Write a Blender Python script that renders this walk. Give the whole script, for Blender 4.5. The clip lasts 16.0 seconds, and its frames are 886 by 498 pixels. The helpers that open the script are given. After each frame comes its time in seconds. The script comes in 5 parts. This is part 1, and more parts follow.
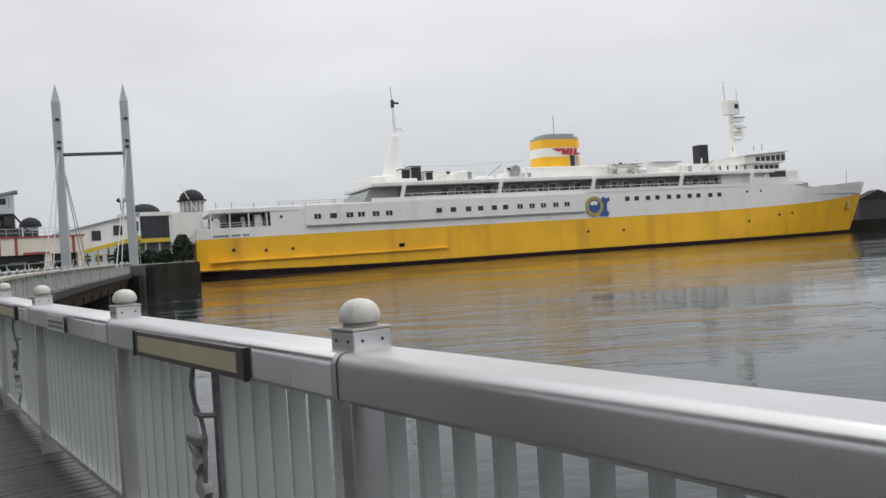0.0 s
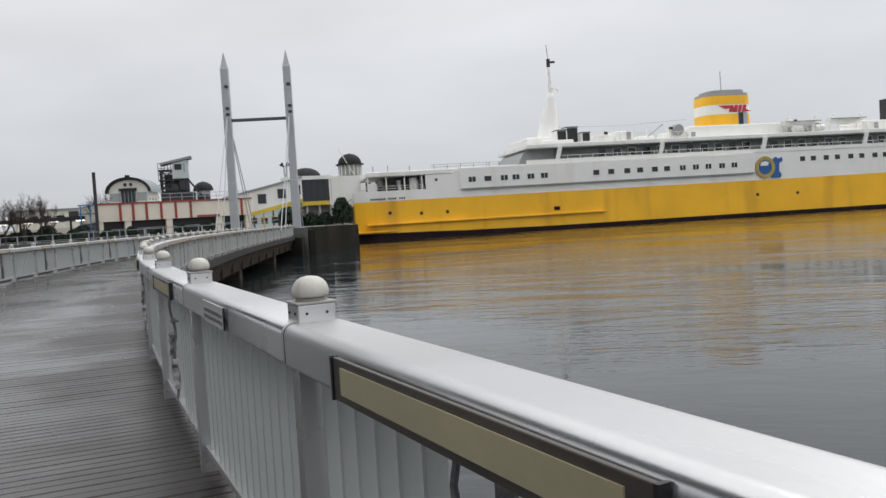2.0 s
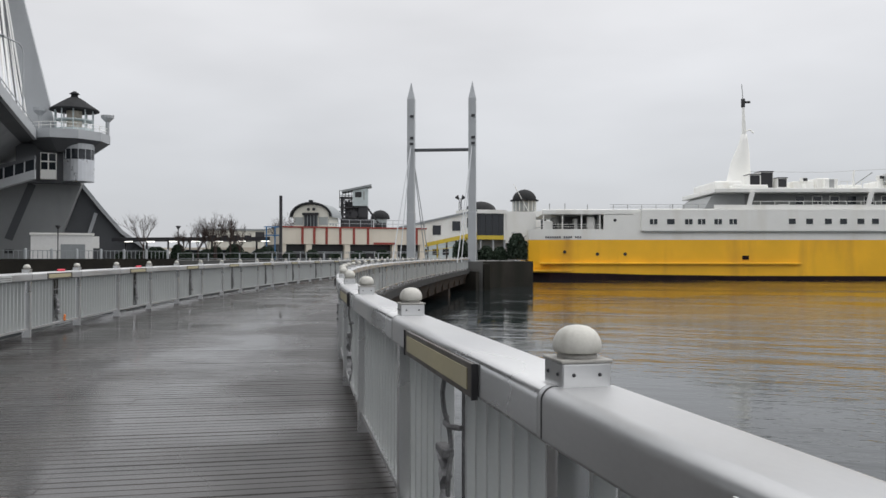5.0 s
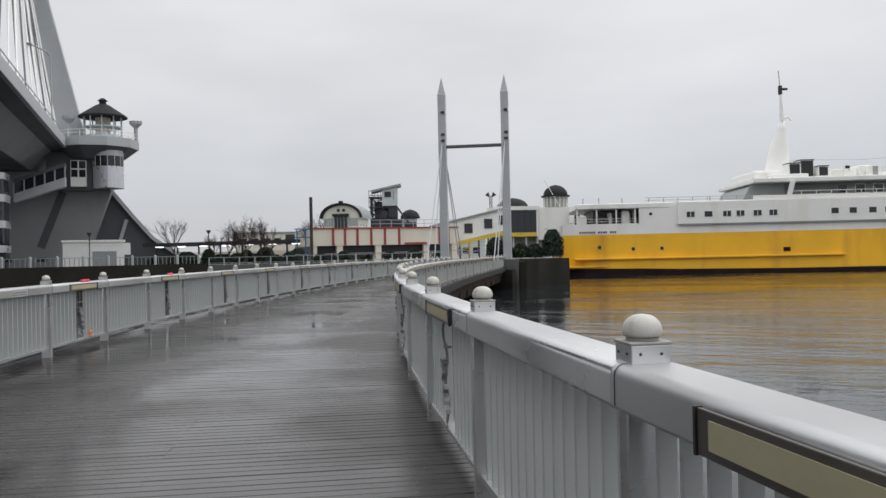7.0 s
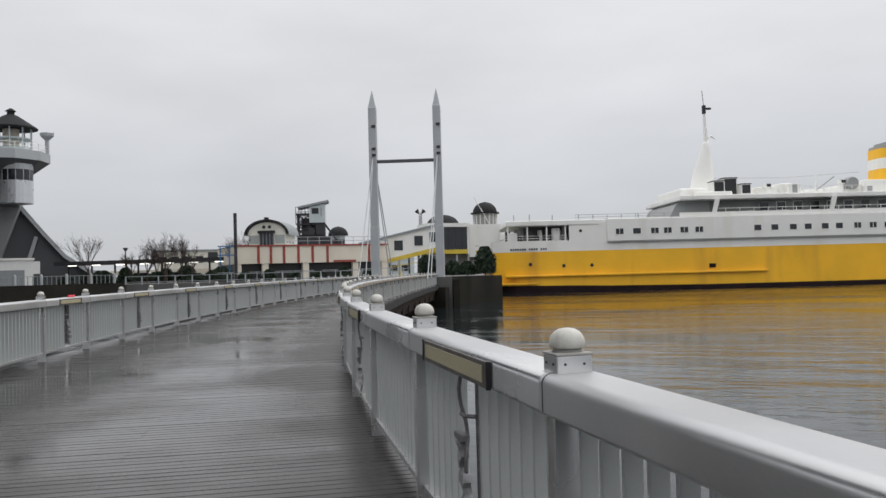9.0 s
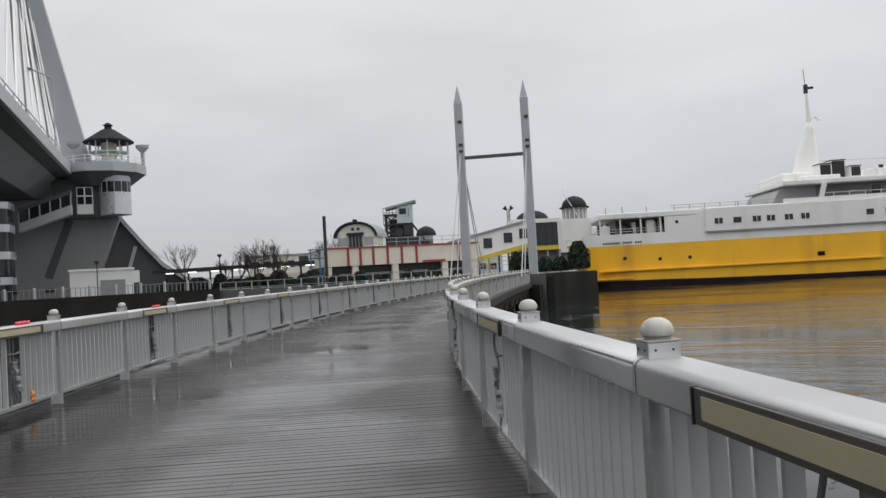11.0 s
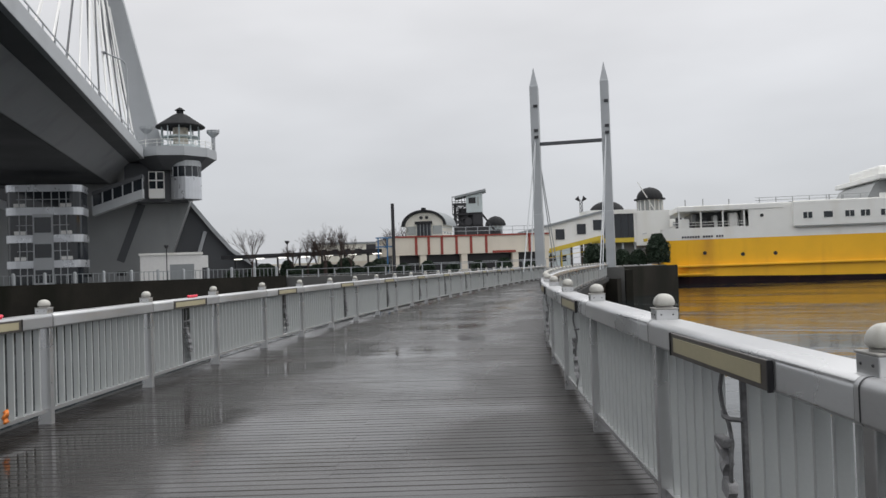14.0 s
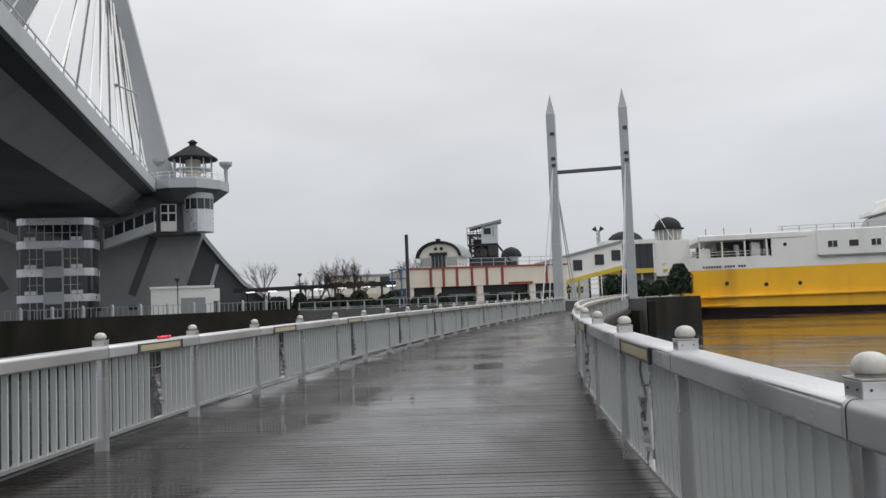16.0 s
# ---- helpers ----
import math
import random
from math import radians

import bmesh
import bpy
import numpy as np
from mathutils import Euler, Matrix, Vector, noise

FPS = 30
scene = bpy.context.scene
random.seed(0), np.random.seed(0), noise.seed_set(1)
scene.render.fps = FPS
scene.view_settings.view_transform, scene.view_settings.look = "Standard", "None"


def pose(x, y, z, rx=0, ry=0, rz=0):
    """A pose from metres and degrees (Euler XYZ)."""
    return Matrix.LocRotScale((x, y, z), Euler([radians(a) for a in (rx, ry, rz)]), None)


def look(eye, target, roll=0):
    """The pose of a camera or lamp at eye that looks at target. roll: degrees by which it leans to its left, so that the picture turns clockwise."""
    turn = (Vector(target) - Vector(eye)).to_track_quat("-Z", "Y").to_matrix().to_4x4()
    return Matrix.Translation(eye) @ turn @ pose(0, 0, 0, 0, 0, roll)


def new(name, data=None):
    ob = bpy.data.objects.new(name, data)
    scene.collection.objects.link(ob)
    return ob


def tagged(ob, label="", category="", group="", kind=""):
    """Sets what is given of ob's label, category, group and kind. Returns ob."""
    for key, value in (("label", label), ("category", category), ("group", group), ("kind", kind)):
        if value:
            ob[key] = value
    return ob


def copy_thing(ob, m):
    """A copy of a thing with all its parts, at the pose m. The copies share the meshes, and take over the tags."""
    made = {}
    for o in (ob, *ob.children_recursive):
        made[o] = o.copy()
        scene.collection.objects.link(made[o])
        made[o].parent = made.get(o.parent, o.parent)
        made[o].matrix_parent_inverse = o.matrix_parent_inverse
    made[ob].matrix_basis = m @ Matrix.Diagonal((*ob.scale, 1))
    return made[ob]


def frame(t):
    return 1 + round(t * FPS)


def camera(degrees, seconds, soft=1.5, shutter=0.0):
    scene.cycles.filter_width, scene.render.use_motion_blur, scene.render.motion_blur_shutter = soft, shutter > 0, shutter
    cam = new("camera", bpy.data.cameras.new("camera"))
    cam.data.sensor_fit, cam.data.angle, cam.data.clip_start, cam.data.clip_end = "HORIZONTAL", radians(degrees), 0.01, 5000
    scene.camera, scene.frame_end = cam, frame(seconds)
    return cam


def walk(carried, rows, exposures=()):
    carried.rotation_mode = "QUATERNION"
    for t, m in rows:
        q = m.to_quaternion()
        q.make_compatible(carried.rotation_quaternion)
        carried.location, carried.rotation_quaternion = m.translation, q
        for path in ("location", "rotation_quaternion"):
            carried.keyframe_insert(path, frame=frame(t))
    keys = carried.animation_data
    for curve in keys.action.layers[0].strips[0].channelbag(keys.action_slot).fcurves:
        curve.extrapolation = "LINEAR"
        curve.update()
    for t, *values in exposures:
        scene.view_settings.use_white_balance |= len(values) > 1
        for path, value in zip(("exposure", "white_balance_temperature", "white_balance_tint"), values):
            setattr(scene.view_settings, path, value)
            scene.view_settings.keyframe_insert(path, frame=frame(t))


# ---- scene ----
cam = camera(56.72, 16.0)

PATH = [
    (0, (-0.435, 1.154, 1.406), (-0.477, 3.123, 1.390), -3.58),
    (0.5, (-0.648, 1.586, 1.399), (-0.718, 3.583, 1.337), -2.98),
    (1, (-0.832, 2.001, 1.413), (-0.997, 3.994, 1.358), -2.78),
    (1.5, (-1.055, 2.449, 1.429), (-1.280, 4.435, 1.339), -2.86),
    (2, (-1.236, 2.908, 1.437), (-1.646, 4.864, 1.354), -3.47),
    (2.5, (-1.490, 3.332, 1.433), (-2.029, 5.257, 1.382), -5.18),
    (3, (-1.754, 3.761, 1.448), (-2.366, 5.665, 1.447), -5.20),
    (3.5, (-2.083, 4.173, 1.450), (-2.823, 6.031, 1.457), -5.05),
    (4, (-2.470, 4.612, 1.450), (-3.222, 6.465, 1.416), -1.45),
    (4.2, (-2.613, 4.796, 1.438), (-3.401, 6.634, 1.440), 0.06),
    (6.3, (-4.075, 6.215, 1.464), (-4.860, 8.055, 1.498), -1.22),
    (6.5, (-4.212, 6.385, 1.473), (-4.991, 8.226, 1.509), -1.81),
    (7, (-4.555, 6.816, 1.468), (-5.405, 8.627, 1.485), -1.26),
    (7.5, (-4.937, 7.273, 1.478), (-5.729, 9.110, 1.475), -2.40),
    (8, (-5.246, 7.723, 1.476), (-5.958, 9.591, 1.489), -1.83),
    (8.2, (-5.373, 7.903, 1.478), (-6.054, 9.784, 1.501), -1.60),
    (10.3, (-6.653, 9.693, 1.489), (-7.409, 11.542, 1.588), -2.57),
    (10.5, (-6.774, 9.861, 1.502), (-7.594, 11.682, 1.597), -2.77),
    (11, (-7.112, 10.274, 1.496), (-7.988, 12.071, 1.556), -3.19),
    (11.5, (-7.390, 10.706, 1.495), (-8.326, 12.473, 1.536), -0.94),
    (12, (-7.708, 11.116, 1.489), (-8.768, 12.809, 1.576), -1.33),
    (12.5, (-8.030, 11.521, 1.501), (-9.067, 13.228, 1.602), -1.08),
    (13, (-8.343, 11.949, 1.505), (-9.456, 13.609, 1.572), 0.02),
    (13.5, (-8.660, 12.365, 1.504), (-9.679, 14.085, 1.545), -1.30),
    (14, (-8.927, 12.803, 1.495), (-9.946, 14.523, 1.540), -2.00),
    (14.5, (-9.214, 13.229, 1.480), (-10.257, 14.934, 1.550), -2.60),
    (15, (-9.490, 13.668, 1.495), (-10.542, 15.367, 1.587), -2.04),
    (15.5, (-9.763, 14.111, 1.506), (-10.917, 15.741, 1.622), -1.39),
    (16, (-10.031, 14.540, 1.522), (-11.076, 16.240, 1.646), -2.29),
]
walk(cam, [(t, look(eye, target, roll)) for t, eye, target, roll in PATH], ((0.0, 0.0), (8.2, -0.05), (10.5, -0.12), (13.0, -0.04), (16.0, -0.05)))

# world and light: a closed, bright overcast with a soft sun behind the cloud
world = bpy.data.worlds.new("overcast")
scene.world = world
world.use_nodes = True
wn = world.node_tree.nodes
wl = world.node_tree.links
wn.clear()


def wnode(kind, **kw):
    n = wn.new(kind)
    for k, v in kw.items():
        n.inputs[k].default_value = v
    return n


w_out = wn.new("ShaderNodeOutputWorld")
w_bg = wnode("ShaderNodeBackground", Strength=1.0)
w_sky = wn.new("ShaderNodeTexSky")
w_sky.sky_type, w_sky.sun_disc = "NISHITA", False
w_sky.sun_elevation, w_sky.sun_rotation = radians(57), radians(50)
w_dim = wn.new("ShaderNodeMix")
w_dim.data_type, w_dim.blend_type = "RGBA", "MULTIPLY"
w_dim.inputs[0].default_value = 1.0
w_dim.inputs[7].default_value = (0.1, 0.1, 0.1, 1)
wl.new(w_sky.outputs[0], w_dim.inputs[6])
w_co = wn.new("ShaderNodeTexCoord")
w_sep = wn.new("ShaderNodeSeparateXYZ")
wl.new(w_co.outputs["Generated"], w_sep.inputs[0])
w_ramp = wn.new("ShaderNodeValToRGB")
for at_, col in ((0.0, (0.585, 0.60, 0.635)), (0.10, (0.665, 0.68, 0.71)), (0.32, (0.875, 0.875, 0.895)), (1.0, (1.75, 1.75, 1.76))):
    e = w_ramp.color_ramp.elements[0] if at_ == 0.0 else w_ramp.color_ramp.elements[-1] if at_ == 1.0 else w_ramp.color_ramp.elements.new(at_)
    e.color = (*col, 1)
wl.new(w_sep.outputs[2], w_ramp.inputs[0])
w_map = wn.new("ShaderNodeMapping")
w_map.inputs["Scale"].default_value = (1.0, 1.0, 3.2)
wl.new(w_co.outputs["Generated"], w_map.inputs[0])
w_noise = wnode("ShaderNodeTexNoise", Scale=2.1, Detail=4.0, Roughness=0.5)
wl.new(w_map.outputs[0], w_noise.inputs["Vector"])
w_cl = wn.new("ShaderNodeMapRange")
for k, v in (("From Min", 0.3), ("From Max", 0.7), ("To Min", 0.90), ("To Max", 1.09)):
    w_cl.inputs[k].default_value = v
wl.new(w_noise.outputs[0], w_cl.inputs[0])
w_mul = wn.new("ShaderNodeMix")
w_mul.data_type, w_mul.blend_type = "RGBA", "MULTIPLY"
w_mul.inputs[0].default_value = 1.0
wl.new(w_ramp.outputs[0], w_mul.inputs[6])
wl.new(w_cl.outputs[0], w_mul.inputs[7])
w_mix = wn.new("ShaderNodeMix")
w_mix.data_type = "RGBA"
w_mix.inputs[0].default_value = 0.06
wl.new(w_mul.outputs[2], w_mix.inputs[6])
wl.new(w_dim.outputs[2], w_mix.inputs[7])
wl.new(w_mix.outputs[2], w_bg.inputs[0])
wl.new(w_bg.outputs[0], w_out.inputs[0])

sun = new("sun", bpy.data.lights.new("sun", "SUN"))
sun.data.energy, sun.data.angle, sun.data.color = 0.9, radians(30), (1.0, 0.97, 0.93)
sun.matrix_world = look((30, 25, 60), (0, 0, 0))


# materials
def shade(name, base, rough=0.6, metal=0.0, vary=0.15, scale=3.0, grain=60.0, bump=0.15, dist=0.01, rough_vary=0.1, stain=None, stain_amt=0.0, coat=0.0, piece=0.0, stretch=(1, 1, 1), spec=0.5):
    """A painted or mineral surface: broad mottling, fine grain, optional stains, small relief."""
    m = bpy.data.materials.new(name)
    m.use_nodes = True
    nt = m.node_tree
    N, L = nt.nodes, nt.links
    p = N["Principled BSDF"]
    p.inputs["Metallic"].default_value = metal
    p.inputs["Coat Weight"].default_value = coat
    p.inputs["Coat Roughness"].default_value = 0.12
    p.inputs["Specular IOR Level"].default_value = spec
    tc = N.new("ShaderNodeTexCoord")
    mp = N.new("ShaderNodeMapping")
    mp.inputs["Scale"].default_value = stretch
    L.new(tc.outputs["Object"], mp.inputs[0])
    a = N.new("ShaderNodeTexNoise")
    a.inputs["Scale"].default_value, a.inputs["Detail"].default_value = scale, 5
    b = N.new("ShaderNodeTexNoise")
    b.inputs["Scale"].default_value, b.inputs["Detail"].default_value = grain, 3
    L.new(mp.outputs[0], a.inputs["Vector"])
    L.new(mp.outputs[0], b.inputs["Vector"])
    add = N.new("ShaderNodeMath")
    add.operation = "MULTIPLY_ADD"
    add.inputs[1].default_value = 0.35
    L.new(b.outputs[0], add.inputs[0])
    L.new(a.outputs[0], add.inputs[2])
    last = add.outputs[0]
    if piece:
        oi = N.new("ShaderNodeObjectInfo")
        pm = N.new("ShaderNodeMath")
        pm.operation = "MULTIPLY_ADD"
        pm.inputs[1].default_value = piece
        L.new(oi.outputs["Random"], pm.inputs[0])
        L.new(last, pm.inputs[2])
        gi = N.new("ShaderNodeNewGeometry")
        pg = N.new("ShaderNodeMath")
        pg.operation = "MULTIPLY_ADD"
        pg.inputs[1].default_value = piece
        L.new(gi.outputs["Random Per Island"], pg.inputs[0])
        L.new(pm.outputs[0], pg.inputs[2])
        last = pg.outputs[0]
    mr = N.new("ShaderNodeMapRange")
    mr.inputs["From Min"].default_value = 0.4 + piece * 0.5
    mr.inputs["From Max"].default_value = 0.95 + piece * 1.5
    mr.inputs["To Min"].default_value = 1 - vary
    mr.inputs["To Max"].default_value = 1 + vary
    L.new(last, mr.inputs[0])
    mx = N.new("ShaderNodeMix")
    mx.data_type, mx.blend_type = "RGBA", "MULTIPLY"
    mx.inputs[0].default_value = 1.0
    mx.inputs[6].default_value = (*base, 1)
    L.new(mr.outputs[0], mx.inputs[7])
    col = mx.outputs[2]
    if stain:
        s = N.new("ShaderNodeTexNoise")
        s.inputs["Scale"].default_value, s.inputs["Detail"].default_value = scale * 0.45, 7
        ms = N.new("ShaderNodeMapping")
        ms.inputs["Scale"].default_value = (3.0 * stretch[0], 3.0 * stretch[1], 0.5 * stretch[2])
        L.new(tc.outputs["Object"], ms.inputs[0])
        L.new(ms.outputs[0], s.inputs["Vector"])
        sr = N.new("ShaderNodeMapRange")
        sr.inputs["From Min"].default_value, sr.inputs["From Max"].default_value = 0.52, 0.75
        sr.inputs["To Max"].default_value = stain_amt
        L.new(s.outputs[0], sr.inputs[0])
        sx = N.new("ShaderNodeMix")
        sx.data_type = "RGBA"
        sx.inputs[7].default_value = (*stain, 1)
        L.new(sr.outputs[0], sx.inputs[0])
        L.new(col, sx.inputs[6])
        col = sx.outputs[2]
    L.new(col, p.inputs["Base Color"])
    rr = N.new("ShaderNodeMapRange")
    rr.inputs["From Min"].default_value, rr.inputs["From Max"].default_value = 0.35, 0.65
    rr.inputs["To Min"].default_value = max(rough - rough_vary, 0.02)
    rr.inputs["To Max"].default_value = min(rough + rough_vary, 1)
    L.new(a.outputs[0], rr.inputs[0])
    L.new(rr.outputs[0], p.inputs["Roughness"])
    bp = N.new("ShaderNodeBump")
    bp.inputs["Strength"].default_value, bp.inputs["Distance"].default_value = bump, dist
    L.new(b.outputs[0], bp.inputs["Height"])
    L.new(bp.outputs[0], p.inputs["Normal"])
    return m


def water_material():
    m = bpy.data.materials.new("harbour_water")
    m.use_nodes = True
    nt = m.node_tree
    N, L = nt.nodes, nt.links
    p = N["Principled BSDF"]
    p.inputs["Base Color"].default_value = (0.016, 0.022, 0.024, 1)
    p.inputs["Roughness"].default_value = 0.03
    p.inputs["IOR"].default_value = 1.33
    tc = N.new("ShaderNodeTexCoord")
    hs = []
    for sc, stretch, turn in ((0.16, (1, 2.6, 1), 24), (0.75, (1, 2.2, 1), 14), (2.6, (1, 1.8, 1), 30)):
        mp = N.new("ShaderNodeMapping")
        mp.inputs["Scale"].default_value = stretch
        mp.inputs["Rotation"].default_value = (0, 0, radians(-turn))
        L.new(tc.outputs["Object"], mp.inputs[0])
        t = N.new("ShaderNodeTexNoise")
        t.inputs["Scale"].default_value, t.inputs["Detail"].default_value = sc, 3
        L.new(mp.outputs[0], t.inputs["Vector"])
        hs.append(t.outputs[0])
    # calm lanes between ruffled patches
    lane = N.new("ShaderNodeTexNoise")
    lane.inputs["Scale"].default_value, lane.inputs["Detail"].default_value = 0.045, 3
    lane_map = N.new("ShaderNodeMapping")
    lane_map.inputs["Scale"].default_value = (1, 2.4, 1)
    lane_map.inputs["Rotation"].default_value = (0, 0, radians(-24))
    L.new(tc.outputs["Object"], lane_map.inputs[0])
    L.new(lane_map.outputs[0], lane.inputs["Vector"])
    lr = N.new("ShaderNodeMapRange")
    lr.inputs["From Min"].default_value, lr.inputs["From Max"].default_value = 0.45, 0.60
    lr.inputs["To Min"].default_value, lr.inputs["To Max"].default_value = 0.2, 1.0
    L.new(lane.outputs[0], lr.inputs[0])
    s1 = N.new("ShaderNodeMath")
    s1.operation = "MULTIPLY_ADD"
    s1.inputs[1].default_value = 0.35
    L.new(hs[1], s1.inputs[0])
    L.new(hs[0], s1.inputs[2])
    s2 = N.new("ShaderNodeMath")
    s2.operation = "MULTIPLY_ADD"
    s2.inputs[1].default_value = 0.14
    L.new(hs[2], s2.inputs[0])
    L.new(s1.outputs[0], s2.inputs[2])
    bp = N.new("ShaderNodeBump")
    bp.inputs["Distance"].default_value = 0.12
    L.new(lr.outputs[0], bp.inputs["Strength"])
    L.new(s2.outputs[0], bp.inputs["Height"])
    L.new(bp.outputs[0], p.inputs["Normal"])
    return m


def glass_material(name, tint=(0.02, 0.024, 0.03), rough=0.06):
    m = bpy.data.materials.new(name)
    m.use_nodes = True
    p = m.node_tree.nodes["Principled BSDF"]
    p.inputs["Base Color"].default_value = (*tint, 1)
    p.inputs["Roughness"].default_value = rough
    p.inputs["IOR"].default_value = 1.5
    return m


def glow_material(name, col, power):
    m = bpy.data.materials.new(name)
    m.use_nodes = True
    p = m.node_tree.nodes["Principled BSDF"]
    p.inputs["Base Color"].default_value = (*col, 1)
    p.inputs["Emission Color"].default_value = (*col, 1)
    p.inputs["Emission Strength"].default_value = power
    return m


M_WATER = water_material()
M_RAIL = shade("rail_paint", (0.585, 0.59, 0.595), 0.33, 0.85, 0.07, 1.6, 90, 0.08, 0.002, 0.1, (0.45, 0.44, 0.41), 0.12, 0.0)
M_SLAT = shade("slat_paint", (0.53, 0.55, 0.545), 0.42, 0.25, 0.08, 2.0, 80, 0.08, 0.002, 0.1, (0.30, 0.31, 0.28), 0.25, 0.2, piece=0.08)
M_BALL = shade("cap_ball", (0.54, 0.53, 0.49), 0.5, 0.0, 0.16, 14, 120, 0.2, 0.002, 0.1, (0.28, 0.26, 0.22), 0.5)
M_PLATE = shade("cap_plate", (0.36, 0.35, 0.33), 0.55, 0.2, 0.12, 10, 90, 0.2, 0.002)
M_DARK = shade("dark_metal", (0.045, 0.045, 0.05), 0.45, 0.3, 0.2, 6, 60)
M_BRONZE = shade("sign_frame", (0.10, 0.09, 0.08), 0.42, 0.4, 0.2, 5, 60, 0.1, 0.002)
M_TAN = shade("sign_panel", (0.42, 0.38, 0.25), 0.55, 0.0, 0.1, 3, 40, 0.05, 0.001)
M_CABLE = shade("weathered_cable", (0.15, 0.15, 0.155), 0.6, 0.0, 0.5, 20, 80, 0.4, 0.004)
M_TAPE = shade("grey_tape", (0.26, 0.26, 0.27), 0.5, 0.0, 0.5, 18, 60, 0.4, 0.004)
M_WHITE = shade("white_plate", (0.75, 0.75, 0.74), 0.5, 0.0, 0.05, 3, 60)
M_INK = shade("ink", (0.06, 0.06, 0.07), 0.6)
M_PRINT = shade("faded_print", (0.17, 0.17, 0.18), 0.6)
M_ORANGE = shade("orange_tape", (0.80, 0.24, 0.04), 0.5, 0.0, 0.2, 14, 60)
M_RED = shade("red_tape", (0.85, 0.06, 0.10), 0.5, 0.0, 0.15, 10, 60)
M_GIRDER = shade("rusty_girder", (0.05, 0.04, 0.033), 0.75, 0.0, 0.4, 0.8, 12, 0.4, 0.02, stain=(0.12, 0.07, 0.04), stain_amt=0.5, spec=0.25)
M_CONC = shade("concrete", (0.27, 0.28, 0.285), 0.85, 0.0, 0.12, 0.25, 8, 0.3, 0.02, stain=(0.17, 0.18, 0.19), stain_amt=0.5)
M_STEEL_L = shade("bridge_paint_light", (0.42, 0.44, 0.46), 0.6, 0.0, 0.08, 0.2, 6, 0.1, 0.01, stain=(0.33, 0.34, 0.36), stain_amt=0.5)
# Darker copy of the bridge grey: shade of soffit and undersides put in colour.
M_STEEL_D = shade("bridge_paint_shaded", (0.088, 0.093, 0.102), 0.65, 0.0, 0.1, 0.15, 6, 0.1, 0.01)
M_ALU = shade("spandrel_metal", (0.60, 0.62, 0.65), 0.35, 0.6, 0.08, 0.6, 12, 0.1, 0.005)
# Lighter copy for the web, with the light it catches in the colour.
M_WEB = shade("bridge_paint_lit", (0.26, 0.27, 0.285), 0.6, 0.0, 0.1, 0.15, 6, 0.1, 0.01, stain=(0.13, 0.135, 0.145), stain_amt=0.5)
M_QUAY = shade("quay_concrete", (0.026, 0.024, 0.020), 0.9, 0.0, 0.5, 0.35, 9, 0.5, 0.04, stain=(0.012, 0.014, 0.009), stain_amt=0.8, spec=0.2)
M_GROUND = shade("wet_paving", (0.13, 0.13, 0.125), 0.6, 0.0, 0.25, 0.3, 10, 0.3, 0.02)
M_PYLON = shade("pylon_paint", (0.43, 0.45, 0.47), 0.5, 0.0, 0.08, 0.6, 20, 0.1, 0.005, stain=(0.30, 0.31, 0.32), stain_amt=0.4)
M_YEL = shade("hull_yellow", (0.93, 0.50, 0.018), 0.42, 0.0, 0.10, 0.22, 8, 0.1, 0.01, 0.1, (0.45, 0.19, 0.03), 0.5)
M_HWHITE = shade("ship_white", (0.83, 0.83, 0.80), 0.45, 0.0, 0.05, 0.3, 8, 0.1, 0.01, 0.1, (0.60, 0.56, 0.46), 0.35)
M_BOOT = shade("boot_topping", (0.018, 0.010, 0.012), 0.6, 0.0, 0.5, 0.4, 6, 0.2, 0.02, stain=(0.05, 0.02, 0.015), stain_amt=0.5, spec=0.1)
M_SGREY = shade("ship_deck_grey", (0.34, 0.35, 0.35), 0.6, 0.0, 0.1, 0.5, 10)
# Grey instead of ship white: the shade inside recesses is put into this colour.
M_SHADE = shade("ship_recess_shade", (0.24, 0.245, 0.24), 0.7, 0.0, 0.2, 0.6, 8)
M_BLACK = shade("black_paint", (0.02, 0.02, 0.023), 0.5, 0.0, 0.2, 2, 30)
M_BLUE = shade("emblem_blue", (0.02, 0.11, 0.34), 0.45, 0.0, 0.1, 1.5, 20)
M_GOLD = shade("emblem_ochre", (0.42, 0.31, 0.08), 0.5, 0.0, 0.2, 2, 20)
M_LOGO = shade("emblem_red", (0.48, 0.035, 0.05), 0.45, 0.0, 0.1, 2, 20)
M_GLASS = glass_material("dark_glass")
M_GLASSB = glass_material("lit_glass", (0.34, 0.36, 0.35), 0.12)
M_CREAM = shade("cream_wall", (0.72, 0.66, 0.56), 0.75, 0.0, 0.06, 0.5, 14, 0.1, 0.01, stain=(0.5, 0.44, 0.36), stain_amt=0.3)
M_IVORY = shade("ivory_wall", (0.72, 0.70, 0.62), 0.75, 0.0, 0.06, 0.6, 14, 0.1, 0.01, stain=(0.55, 0.52, 0.44), stain_amt=0.3)
M_BRICKR = shade("red_pilaster", (0.30, 0.06, 0.045), 0.75, 0.0, 0.2, 2, 14)
M_ROOF = shade("roof_slate", (0.028, 0.029, 0.031), 0.8, 0.0, 0.2, 1.2, 16, 0.3, 0.02, spec=0.2)
M_ROOFG = shade("roof_grey", (0.26, 0.28, 0.29), 0.6, 0.0, 0.12, 1.0, 14)
M_PALEB = shade("pale_blue_cab", (0.50, 0.56, 0.57), 0.6, 0.0, 0.08, 1, 14)
M_YLINE = shade("corridor_yellow", (0.62, 0.46, 0.05), 0.55, 0.0, 0.12, 1, 14)
